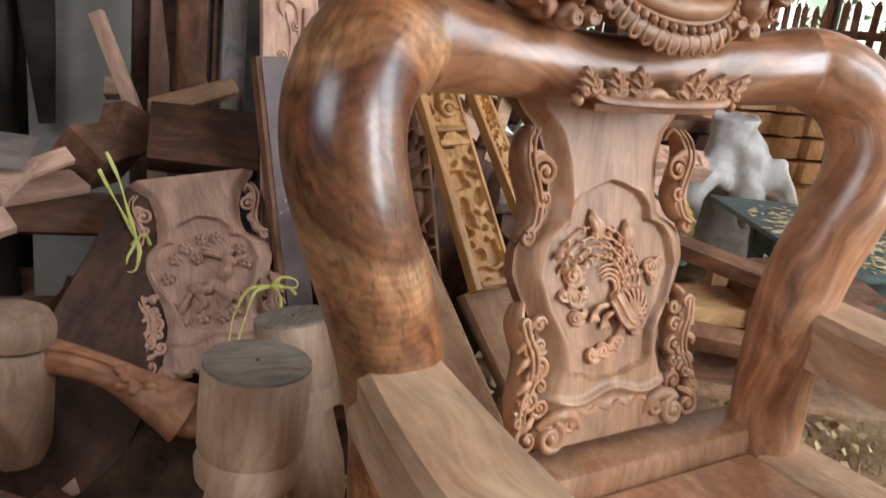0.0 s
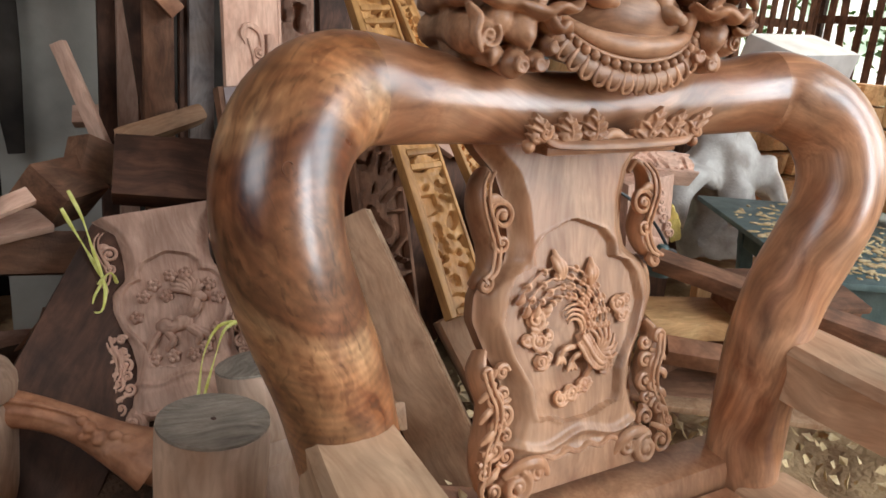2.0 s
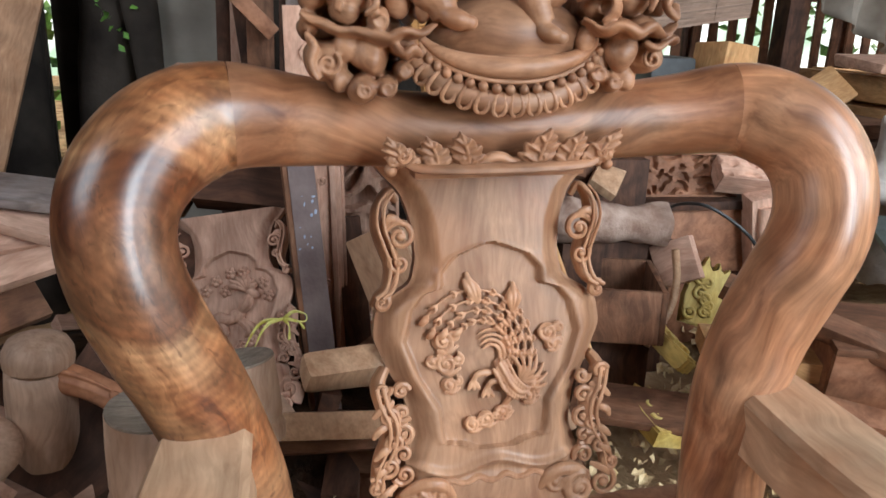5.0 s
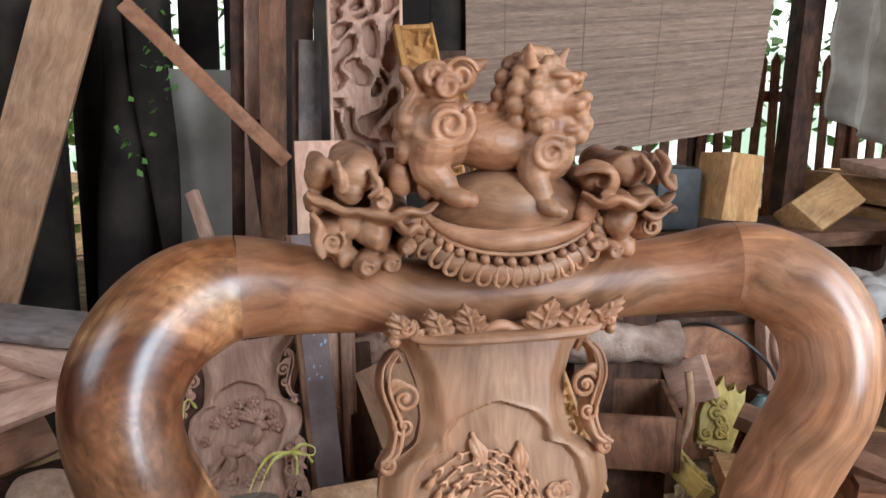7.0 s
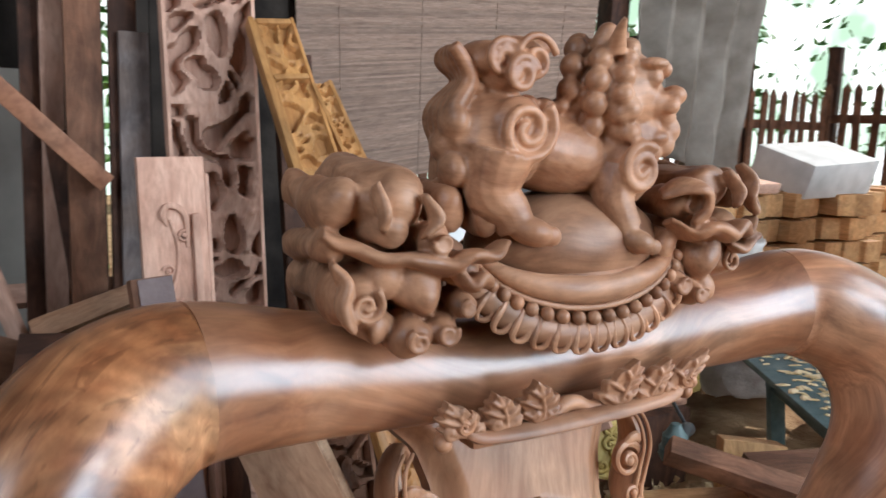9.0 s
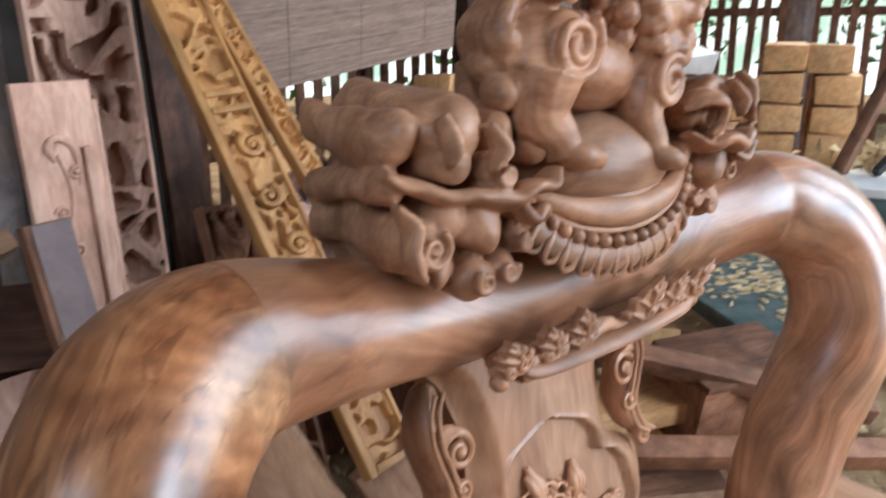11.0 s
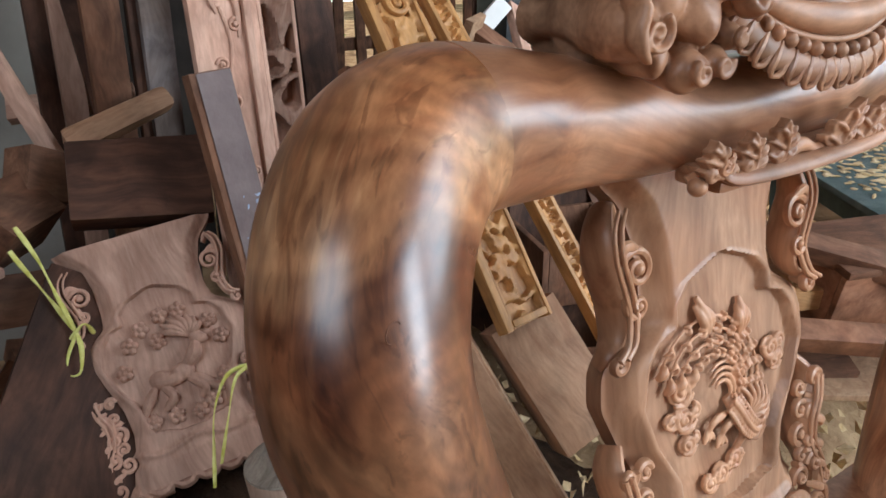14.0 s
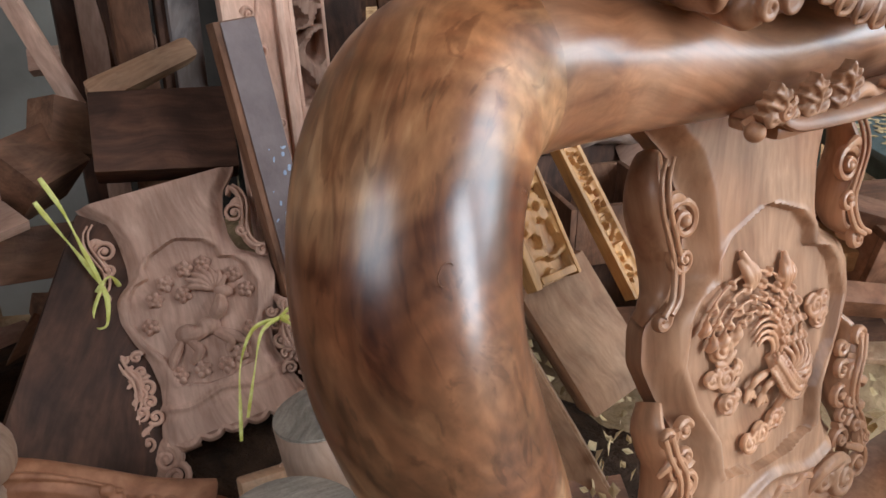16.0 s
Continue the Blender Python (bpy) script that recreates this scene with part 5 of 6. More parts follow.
board("broad_dark_board", (-0.34, 0.93, 0.61), (-0.64, 0.56, 0.24), 0.22, 0.03, DARK, "broad dark reddish board leaning on the pile", "board", (0.25, -0.75, 0.62), 0.003, 0.002, G)
board("brown_board", (-0.75, 1.0, 0.62), (-0.42, 0.98, 0.60), 0.085, 0.05, BROWN, "brown board lying in the pile", "board", (0, -0.9, 0.4), 0.003, 0.003, G)
board("pale_board", (-0.80, 0.84, 0.66), (-0.51, 1.0, 0.672), 0.075, 0.02, RAW, "pale pinkish board with a broken end on the pile", "board", (0, -0.35, 0.95), 0.002, 0.006, G)
board("pale_board", (-0.8, 0.86, 0.645), (-0.53, 0.94, 0.735), 0.035, 0.018, RAW, "pale pinkish lath sticking out of the pile", "board", (0, -0.6, 0.8), 0.002, 0.003, G)
board("pale_board", (-0.9, 1.0, 0.74), (-0.62, 0.86, 0.70), 0.14, 0.025, RAW, "pale pinkish board stacked on the pile", "board", (0.1, -0.3, 0.95), 0.003, 0.004, G)
board("pale_board", (-0.92, 0.98, 0.775), (-0.60, 0.9, 0.745), 0.12, 0.022, GREYBOARD, "greyish board stacked on the pile", "board", (0.1, -0.25, 0.95), 0.003, 0.004, G)
board("pale_board", (-0.95, 0.72, 0.6), (-0.66, 0.9, 0.66), 0.13, 0.03, RAW, "splintered pinkish board on the pile", "board", (0.2, -0.6, 0.75), 0.003, 0.008, G)
board("pale_board", (-0.98, 0.64, 0.5), (-0.69, 0.84, 0.56), 0.12, 0.03, BROWN, "splintered brown board on the pile", "board", (0.2, -0.7, 0.65), 0.003, 0.008, G)
board("round_billet", (-0.32, 0.47, 0.375), (-0.19, 0.55, 0.395), 0.075, 0.07, TURNED, "short pale billet under the carved panel", "block", (0, -0.5, 0.8), 0.02, 0.003, G)
board("long_rail", (-0.35, 0.50, 0.40), (0.03, 0.46, 0.40), 0.05, 0.045, ARM, "long pale squared rail lying across the pile", "board", (0, -0.9, 0.4), 0.004, 0.002, G)
board("long_rail", (-0.3, 0.56, 0.33), (0.04, 0.54, 0.33), 0.06, 0.05, BROWN, "brown squared rail lying across the pile", "board", (0, -0.8, 0.6), 0.004, 0.002, G)
board("round_billet", (-0.16, 0.62, 0.44), (0.0, 0.66, 0.43), 0.07, 0.07, ARM, "short pale billet with rounded edges", "block", (0, -0.5, 0.8), 0.018, 0.003, G)
board("curved_offcut", (-0.35, 1.2, 0.80), (-0.15, 1.2, 0.86), 0.06, 0.04, PLANED, "tapering orange offcut behind the dark block", "board", (0, -0.7, 0.7), 0.014, 0.015, G)
board("pale_lath", (-0.44, 1.32, 1.0), (-0.345, 1.22, 0.72), 0.032, 0.022, RAW, "upright pale lath with a sawn end", "board", (-0.6, -0.8, 0.2), 0.002, 0.0, G)
board("pink_batten", (-0.4, 1.5, 0.81), (-0.16, 1.42, 0.83), 0.05, 0.03, RAW, "pale pink batten lying behind the pile", "board", (0, -0.8, 0.6), 0.002, 0.0, G)
rnd = random.Random(11)
for k in range(46):
    x, y = rnd.uniform(-1.0, 0.15), rnd.uniform(0.42, 1.3)
    hgt = FLOOR + max(0.04, 0.42 - 0.55 * abs(y - 0.95)) * (0.25 + 0.65 * rnd.random())
    if -0.6 < x < -0.1 and y > 0.5:
        hgt = min(hgt, FLOOR + 0.08 + 0.25 * (y - 0.5))
    a = rnd.uniform(0, math.pi)
    n = rnd.uniform(0.12, 0.42)
    tilt = rnd.uniform(-0.3, 0.3)
    d = Vector((math.cos(a), math.sin(a), tilt)) * n / 2
    c = Vector((x, y, hgt))
    mat = rnd.choice((BROWN, DARK, DARK, BROWN, RAW))
    board("timber_offcut", c - d, c + d, rnd.uniform(0.04, 0.12), rnd.uniform(0.018, 0.06), mat, "rough timber offcut tumbled in the pile", "offcut", (rnd.uniform(-0.4, 0.4), -0.6, 0.7), 0.002, 0.003, G)

# mound of dark debris that carries the pile
bm = bmesh.new()
n = 48
grid = [[bm.verts.new((-1.5 + 2.0 * i / n, 0.32 + 1.3 * j / n, FLOOR - 0.03)) for i in range(n + 1)] for j in range(n + 1)]
for row in grid:
    for v in row:
        u, w = (v.co.x + 0.5) / 0.98, (v.co.y - 0.97) / 0.64
        v.co.z += max(0, 1 - u * u) * max(0, 1 - w * w) * 0.3 + 0.03 * noise.noise(v.co * 9)
for a, b in zip(grid, grid[1:]):
    for i in range(n):
        bm.faces.new((a[i], a[i + 1], b[i + 1], b[i]))
tagged(part("debris", bm, DEBRIS := plain("dark_dust_and_bark", (0.018, 0.010, 0.006), (0.085, 0.045, 0.026), 18, 0.95, 0, 1.0, 8, 0.3, 0.7, 0.01)), "heap of dark dust, bark and offcuts", "debris", kind="stuff")

# ---- back wall of the shed, posts and boards ----


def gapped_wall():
    ob = holder("wall_back", pose(0, 0, 0), "dark back wall of upright boards with daylight in the gaps", "wall", kind="structure")
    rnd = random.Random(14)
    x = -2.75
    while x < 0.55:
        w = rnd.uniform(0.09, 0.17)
        # plank colour carries the deep shade of the back wall
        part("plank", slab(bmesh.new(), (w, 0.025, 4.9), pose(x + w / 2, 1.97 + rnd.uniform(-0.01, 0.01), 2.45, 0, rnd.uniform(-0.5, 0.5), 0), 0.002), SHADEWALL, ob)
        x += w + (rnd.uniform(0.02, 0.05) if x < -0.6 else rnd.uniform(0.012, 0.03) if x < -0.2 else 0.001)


gapped_wall()
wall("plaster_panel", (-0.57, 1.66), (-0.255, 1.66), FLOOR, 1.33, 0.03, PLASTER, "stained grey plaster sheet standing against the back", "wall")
P = "uprights against the back wall"
board("upright_board", (-0.235, 1.3, FLOOR), (-0.21, 1.34, 2.4), 0.07, 0.03, BROWN, "tall weathered upright board", group=P)
board("upright_board", (-0.165, 1.3, FLOOR), (-0.13, 1.34, 2.2), 0.055, 0.03, DARK, "tall dark upright board", group=P)
board("upright_board", (-0.14, 1.28, FLOOR), (-0.125, 1.3, 1.40), 0.06, 0.025, GREYBOARD, "tall greyed upright board", group=P)
board("upright_board", (-0.30, 1.38, FLOOR), (-0.265, 1.42, 1.9), 0.045, 0.03, RAW, "narrow pale upright batten", group=P)
board("upright_board", (-0.34, 1.42, FLOOR), (-0.31, 1.45, 1.7), 0.04, 0.03, DARK, "narrow dark upright batten", group=P)
board("upright_board", (0.36, 1.5, FLOOR), (0.30, 1.55, 1.4), 0.1, 0.04, DARK, "dark upright board in shadow", group=P)
board("diagonal_brace", (-0.575, 1.262, 1.47), (-0.19, 1.262, 1.085), 0.04, 0.035, WARM, "reddish diagonal brace across the uprights", "beam")
board("shadow_board", (-0.27, 1.4, 1.19), (-0.2, 1.36, 0.6), 0.06, 0.03, DARK, "dark board leaning on the uprights", "board")
board("leaning_plank", (-1.145, 1.5, 0.3), (-0.742, 1.5, 1.545), 0.16, 0.03, PLANED, "broad weathered plank with dark streaks leaning on the pile", "board", (0.1, -1, 0.15))


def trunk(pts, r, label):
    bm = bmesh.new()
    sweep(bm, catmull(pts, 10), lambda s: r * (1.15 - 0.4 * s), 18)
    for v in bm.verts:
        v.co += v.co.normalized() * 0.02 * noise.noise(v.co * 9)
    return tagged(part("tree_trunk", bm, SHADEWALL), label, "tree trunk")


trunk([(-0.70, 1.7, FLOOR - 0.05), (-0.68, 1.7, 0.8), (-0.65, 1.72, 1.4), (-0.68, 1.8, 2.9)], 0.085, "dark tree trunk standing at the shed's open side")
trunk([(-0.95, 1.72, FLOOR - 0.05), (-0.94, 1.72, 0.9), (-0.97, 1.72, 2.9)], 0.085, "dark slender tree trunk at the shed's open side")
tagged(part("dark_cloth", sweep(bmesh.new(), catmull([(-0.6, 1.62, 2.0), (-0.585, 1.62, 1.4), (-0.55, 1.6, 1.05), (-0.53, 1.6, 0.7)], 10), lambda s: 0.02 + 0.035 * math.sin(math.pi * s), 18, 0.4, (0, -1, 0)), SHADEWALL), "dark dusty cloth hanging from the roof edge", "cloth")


def foliage(name, label, centre, spread, count, size, seed, mat=LEAF):
    rnd = random.Random(seed)
    verts, faces = [], []
    for _ in range(count):
        c = Vector(centre) + Vector([rnd.gauss(0, s) for s in spread])
        d = Vector((rnd.uniform(-1, 1), rnd.uniform(-1, 1), rnd.uniform(-1, 0.6))).normalized()
        w = d.orthogonal().normalized() * size * 0.32
        k = len(verts)
        n = size * rnd.uniform(0.6, 1.2)
        bend = d.cross(w).normalized() * n * 0.12
        verts += [c, c + d * n * 0.5 + w + bend, c + d * n, c + d * n * 0.5 - w + bend]
        faces.append((k, k + 1, k + 2, k + 3))
    me = bpy.data.meshes.new(name)
    me.from_pydata([tuple(v) for v in verts], [], faces)
    me.materials.append(mat)
    ob = new(name, me)
    ob.matrix_basis = AT
    return tagged(ob, label, "foliage", kind="stuff")


foliage("creeper", "sprays of green creeper leaves hanging by the trunk", (-0.56, 1.6, 1.32), (0.025, 0.02, 0.09), 30, 0.035, 1)
foliage("creeper", "sprays of green creeper leaves hanging by the trunk", (-0.64, 1.58, 1.12), (0.025, 0.02, 0.04), 12, 0.035, 2)
foliage("hedge", "loose sunlit green hedge outside the shed", (3.5, 7.5, 1.9), (3.4, 0.6, 0.8), 1500, 0.2, 3)
foliage("hedge", "loose sunlit green hedge outside the shed", (10.5, 2.5, 2.0), (0.6, 3.4, 0.9), 1200, 0.2, 4)
foliage("hedge", "sunlit shrubs behind the shed", (-2.2, 5.0, 1.2), (1.6, 0.5, 0.8), 1200, 0.14, 5)


# emissive walls added in place of the bright outdoors beyond the fence
def glow_wall(name, a, b):
    m, n, l, p = material("glowing_distance")
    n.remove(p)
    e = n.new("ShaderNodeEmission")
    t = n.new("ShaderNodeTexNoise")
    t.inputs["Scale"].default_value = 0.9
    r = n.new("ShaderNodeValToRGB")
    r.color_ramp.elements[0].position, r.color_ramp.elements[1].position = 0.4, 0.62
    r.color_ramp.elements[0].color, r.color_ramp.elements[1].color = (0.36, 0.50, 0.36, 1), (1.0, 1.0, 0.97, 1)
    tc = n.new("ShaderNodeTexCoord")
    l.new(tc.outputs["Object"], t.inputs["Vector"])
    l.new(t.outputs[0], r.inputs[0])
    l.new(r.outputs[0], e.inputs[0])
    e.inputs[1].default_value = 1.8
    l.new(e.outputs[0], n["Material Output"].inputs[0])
    wall(name, a, b, 0, 7, 0.1, m, "glowing backdrop in place of the bright garden outside", "backdrop")


glow_wall("backdrop", (-9, 13), (17, 13))
glow_wall("backdrop", (17, 13), (17, -9))

# ---- beyond the pile: the blind, the fence and the yard ----
AT = Matrix.Translation(PIVOT) @ Matrix.Scale(0.76, 4) @ Matrix.Translation(-PIVOT)


def blind():
    top = [Vector((0.52, 2.2, 2.3)), Vector((1.95, 2.2, 2.3))]
    bottom = [Vector((0.56, 2.2, 0.98)), Vector((1.86, 2.2, 1.19))]
    ob = holder("bamboo_blind", pose(0, 0, 0), "brown split-bamboo blind hanging askew in the back opening", "blind")
    n = 150
    for k in range(n):
        f = k / (n - 1)
        a, b = bottom[0].lerp(top[0], f), bottom[1].lerp(top[1], f)
        m, ln = between(a, b, (0, -1, 0))
        bm = slab(bmesh.new(), (0.0095, 0.003, ln), None, 0.0)
        part("slat", bm, REED, ob, "", m @ pose(0, 0.002 * math.sin(k * 1.7), 0), smooth=False)
    for x in (0.12, 0.37, 0.62, 0.87):
        m, ln = between(bottom[0].lerp(bottom[1], x), top[0].lerp(top[1], x), (0, -1, 0))
        part("cord", slab(bmesh.new(), (0.003, 0.008, ln)), REED, ob, "", m)


REED = wood("split_bamboo", (0.31, 0.205, 0.15), (0.25, 0.155, 0.11), (60, 60, 4), 0.75, 0.2, 0.0, 0.2, "Object", 0.2, (0.33, 0.225, 0.17))
blind()


def picket_fence(a, b, step, h, group):
    a, b = Vector(a), Vector(b)
    d = b - a
    ob = holder("picket_fence", Matrix.Translation(a) @ Matrix.Rotation(math.atan2(d.y, d.x), 4, "Z"), "weathered grey-brown wooden picket fence", "fence", group)
    n = int(d.length / step)
    first = None
    for k in range(n + 1):
        m = pose(k * step, 0, h / 2, 0, 1.5 * math.sin(k * 2.3), 0)
        if first is None:
            first = part("picket", prism(bmesh.new(), [(-0.03, -h / 2), (0.03, -h / 2), (0.03, h / 2 - 0.05), (0, h / 2), (-0.03, h / 2 - 0.05)], 0.02), BROWN, ob, "", m)
        else:
            shared("picket", first, m, ob)
    for z in (h * 0.32, h * 0.82):
        part("rail", slab(bmesh.new(), (d.length + 0.1, 0.03, 0.07), pose(d.length / 2, 0.026, z), 0.003), BROWN, ob)
    for k in range(0, n + 1, 9):
        part("post", slab(bmesh.new(), (0.1, 0.09, h + 0.3), pose(k * step, 0.09, (h + 0.3) / 2), 0.004), DARK, ob)


picket_fence((1.3, 3.6, FLOOR), (5.6, 3.6, FLOOR), 0.125, 1.52, "fences")
picket_fence((5.6, 3.6, FLOOR), (6.6, -0.2, FLOOR), 0.125, 1.6, "fences")

# tarpaulin hung beside the blind
bm = bmesh.new()
n = 26
grid = [[bm.verts.new((2.52 + 0.75 * i / n + 0.22 * (1 - j / n) * (i / n), 2.6 + 0.05 * math.sin(i * 0.9) + 0.03 * noise.noise(Vector((i * 0.3, j * 0.3, 0))), 2.5 - (1.25 + 0.35 * i / n) * j / n)) for i in range(n + 1)] for j in range(n + 1)]
for a, b in zip(grid, grid[1:]):
    for i in range(n):
        bm.faces.new((a[i], b[i], b[i + 1], a[i + 1]))
ob = tagged(part("tarpaulin", bm, TARP), "dusty brown tarpaulin hanging in folds", "tarpaulin")
ob.modifiers.new("thickness", "SOLIDIFY").thickness = 0.004
board("dark_post", (2.45, 2.75, FLOOR), (2.5, 2.75, 3.4), 0.12, 0.12, DARK, "dark square roof post", "post")
board("round_post", (5.2, 2.2, FLOOR), (5.2, 2.2, 3.4), 0.16, 0.16, GREYBOARD, "grey-green round roof post", "post", bevel=0.05)

# ---- the yard side: timber stack, root, machine table ----
T = "stacked timber balks"
rnd = random.Random(21)
for row in range(6):
    for col in range(13):
        c = Vector((2.68 + 0.168 * col + rnd.uniform(-0.012, 0.012), 2.15 + rnd.uniform(-0.06, 0.06) + (0.12 if col > 8 else 0), FLOOR + 0.07 + 0.142 * row))
        board("timber_balk", c, c + Vector((0.02, 0.75, 0)), 0.155, 0.125, TIMBER, "fresh orange squared timber balk in a stack", "timber", (0.02, 0.0, 1), 0.008, 0.006, T)
for row in range(8):
    for col in range(2):
        c = Vector((3.10 + 0.09 * col + rnd.uniform(-0.03, 0.03), 1.30 - 0.19 * col + rnd.uniform(-0.03, 0.03), FLOOR + 0.07 + 0.138 * row))
        board("timber_balk", c, c + Vector((0.45, 0.21, 0)), 0.195, 0.128, TIMBER, "fresh orange squared timber balk in a tall stack", "timber", (0.0, 0.0, 1), 0.012, 0.008, T)
board("pale_slab", (2.45, 2.2, 1.0), (3.1, 2.25, 1.0), 0.3, 0.05, RAW, "pale dusty slab lying on the timber stack", "board", (0, -0.1, 1), 0.012, 0.012)
board("foam_block", (3.3, 2.25, 1.06), (3.95, 2.3, 1.08), 0.36, 0.2, WHITE, "off-white dusty box lying on the timber stack", "box", (0, -0.3, 0.95), 0.01, 0.01)
board("timber_balk", (1.66, 2.05, 0.80), (1.68, 2.06, 1.08), 0.2, 0.18, TIMBER, "short orange balk standing on end", "timber", (0.3, -1, 0), 0.01, 0.008, T)
board("timber_balk", (1.98, 2.0, 0.78), (2.26, 2.1, 0.90), 0.18, 0.15, TIMBER, "short orange balk lying tilted", "timber", (-0.2, -0.8, 0.5), 0.014, 0.01, T)
board("plank_shelf", (1.35, 2.12, 0.72), (2.5, 2.12, 0.74), 0.5, 0.06, BROWN, "rough plank bench at the back opening", "bench", (0, 0, 1))
for x in (1.45, 2.4):
    board("trestle_leg", (x, 2.12, FLOOR - 0.02), (x, 2.12, 0.70), 0.1, 0.4, DARK, "dark trestle under the plank bench", "trestle")
board("dark_stool", (1.42, 2.1, 0.76), (1.42, 2.1, 1.02), 0.2, 0.2, BLACK, "dark metal-framed stool seat on the bench", "stool", bevel=0.02)


def root():
    bm = bmesh.new()
    r = random.Random(6)
    base = Vector((2.34, 1.68, 0.66))
    sweep(bm, catmull([base + Vector((0.1, 0, -0.5)), base + Vector((0.05, 0, -0.2)), base, base + Vector((-0.02, 0, 0.16))], 6), lambda s: 0.2 - 0.1 * s, 20)
    for k in range(9):
        a = k * 0.75
        d = Vector((math.cos(a), 0.5 * math.sin(a), 0))
        sweep(bm, catmull([base + Vector((0, 0, -0.08 + 0.03 * (k % 3))), base + d * 0.2 + Vector((0, 0, -0.12)), base + d * 0.36 + Vector((0, 0, -0.2 + 0.1 * (k % 2))), base + d * 0.5 + Vector((0, 0, -0.32))], 6), lambda s: 0.085 - 0.05 * s, 14)
    for v in bm.verts:
        v.co += Vector((noise.noise(v.co * 7), noise.noise(v.co * 7 + Vector((5, 5, 5))), noise.noise(v.co * 7 + Vector((9, 1, 4))))) * 0.05
    tagged(part("root_stump", bm, ROOTWOOD, None, "", remesh=0.012), "pale grey dusty tree root with writhing arms", "root")


root()


def machine_table():
    a, b = Vector((1.93, 1.42, 0.5)), Vector((1.32, 0.45, 0.5))
    d = (b - a).normalized()
    side = Vector((-d.y, d.x, 0))
    c = (a + b) / 2 + side * 0.38 - d * 0.02
    m = Matrix((d, side, Vector((0, 0, 1)))).transposed().to_4x4()
    m.translation = c
    ob = holder("machine_table", m, "green-grey steel machine table strewn with pale shavings", "machine table")
    part("table_plate", slab(bmesh.new(), (1.15, 0.76, 0.02), pose(0, 0, -0.01), 0.003), GREEN, ob)
    part("skirt", slab(bmesh.new(), (0.9, 0.5, 0.14), pose(0, 0.02, -0.09), 0.005), GREEN, ob)
    for x in (-0.4, 0.4):
        for y in (-0.2, 0.24):
            part("leg", slab(bmesh.new(), (0.05, 0.05, 0.34), pose(x, y, -0.25, 6, 0, 0), 0.003), GREEN, ob)
    bm = bmesh.new()
    r = random.Random(2)
    for k in range(420):
        x, y = r.gauss(0.1, 0.26), r.gauss(-0.1, 0.15)
        if abs(x) < 0.56 and abs(y) < 0.37:
            blob(bm, (x, y, 0.002), (r.uniform(0.006, 0.03), r.uniform(0.004, 0.014), 0.003), pose(0, 0, 0, 0, 0, r.uniform(0, 180)), 6)
    tagged(part("shaving_litter", bm, CHIPS, ob), kind="stuff")


machine_table()
board("orange_block", (1.30, 0.74, FLOOR), (1.36, 0.80, 0.42), 0.16, 0.12, TIMBER, "orange timber block under the machine table", "block", (-0.6, -0.7, 0))
board("low_bench", (0.82, 0.62, 0.40), (1.42, 0.42, 0.385), 0.16, 0.05, TIMBER, "rough low plank bench littered with dust", "bench", (0, -0.1, 1), 0.006, 0.006)
for x, y in ((0.92, 0.59), (1.32, 0.46)):
    board("bench_leg", (x, y, FLOOR - 0.02), (x, y, 0.37), 0.12, 0.05, BROWN, "squared leg block under the low bench", "bench leg")
board("floor_board", (0.55, 0.75, 0.22), (1.1, 0.42, 0.24), 0.14, 0.025, BROWN, "brown board lying on the floor", "board", (0, -0.3, 1), 0.003, 0.004)
board("red_beam", (0.85, 0.62, 0.56), (1.35, 0.18, 0.40), 0.055, 0.05, BROWN, "reddish squared beam leaning on the bench", "beam", (0, -0.5, 0.8), 0.004, 0.003)
board("red_beam", (0.8, 0.5, 0.36), (1.4, 0.1, 0.30), 0.06, 0.05, WARM, "reddish squared beam on the floor", "beam", (0, -0.5, 0.8), 0.004, 0.003)
m, n = between((1.05, 0.52, 0.40), (1.35, 0.42, 0.40), (0, -0.2, 1))
BOX = holder("red_box", m, "dark red wooden box with a loose lid beside the bench", "box")
for q in (-1, 1):
    part("side", slab(bmesh.new(), (0.016, 0.19, n), pose(q * 0.092, 0.012, 0), 0.003), WARM, BOX)
    part("end", slab(bmesh.new(), (0.166, 0.19, 0.016), pose(0, 0.012, q * (n / 2 - 0.008)), 0.003), WARM, BOX)
part("bottom", slab(bmesh.new(), (0.166, 0.014, n - 0.034), pose(0, 0.098, 0), 0.002), WARM, BOX)
part("lid", slab(bmesh.new(), (0.212, 0.02, n + 0.02), pose(0.004, -0.094, 0.004), 0.004), BROWN, BOX, "brown lid")
board("white_board", (0.82, 0.55, 0.22), (1.35, 0.2, 0.20), 0.16, 0.02, ARM, "pale board lying on the floor", "board", (0, -0.1, 1), 0.003, 0.004)


def tool_with_cable():
    ob = holder("power_tool", pose(0.98, 0.72, 0.47, 0, 0, 30), "dusty grey hand-held power tool standing on the bench", "power tool")
    bm = bmesh.new()
    lathe(bm, [(0.03, 0), (0.036, 0.012), (0.036, 0.03), (0.03, 0.034), (0.03, 0.062), (0.022, 0.07), (0.012, 0.09)], 20)
    part("housing", bm, GREEN, ob)
    part("handle", sweep(bmesh.new(), catmull([(0.03, 0, 0.03), (0.09, 0, 0.04), (0.14, 0, 0.03)], 6), 0.018, 12), BLACK, ob)
    part("cable", sweep(bmesh.new(), catmull([(0.14, 0, 0.03), (0.2, 0.1, 0.12), (0.12, 0.22, 0.2), (0.22, 0.4, 0.1), (0.4, 0.5, -0.2), (0.5, 0.6, -0.34)], 8), 0.005, 8), BLACK, ob)


tool_with_cable()


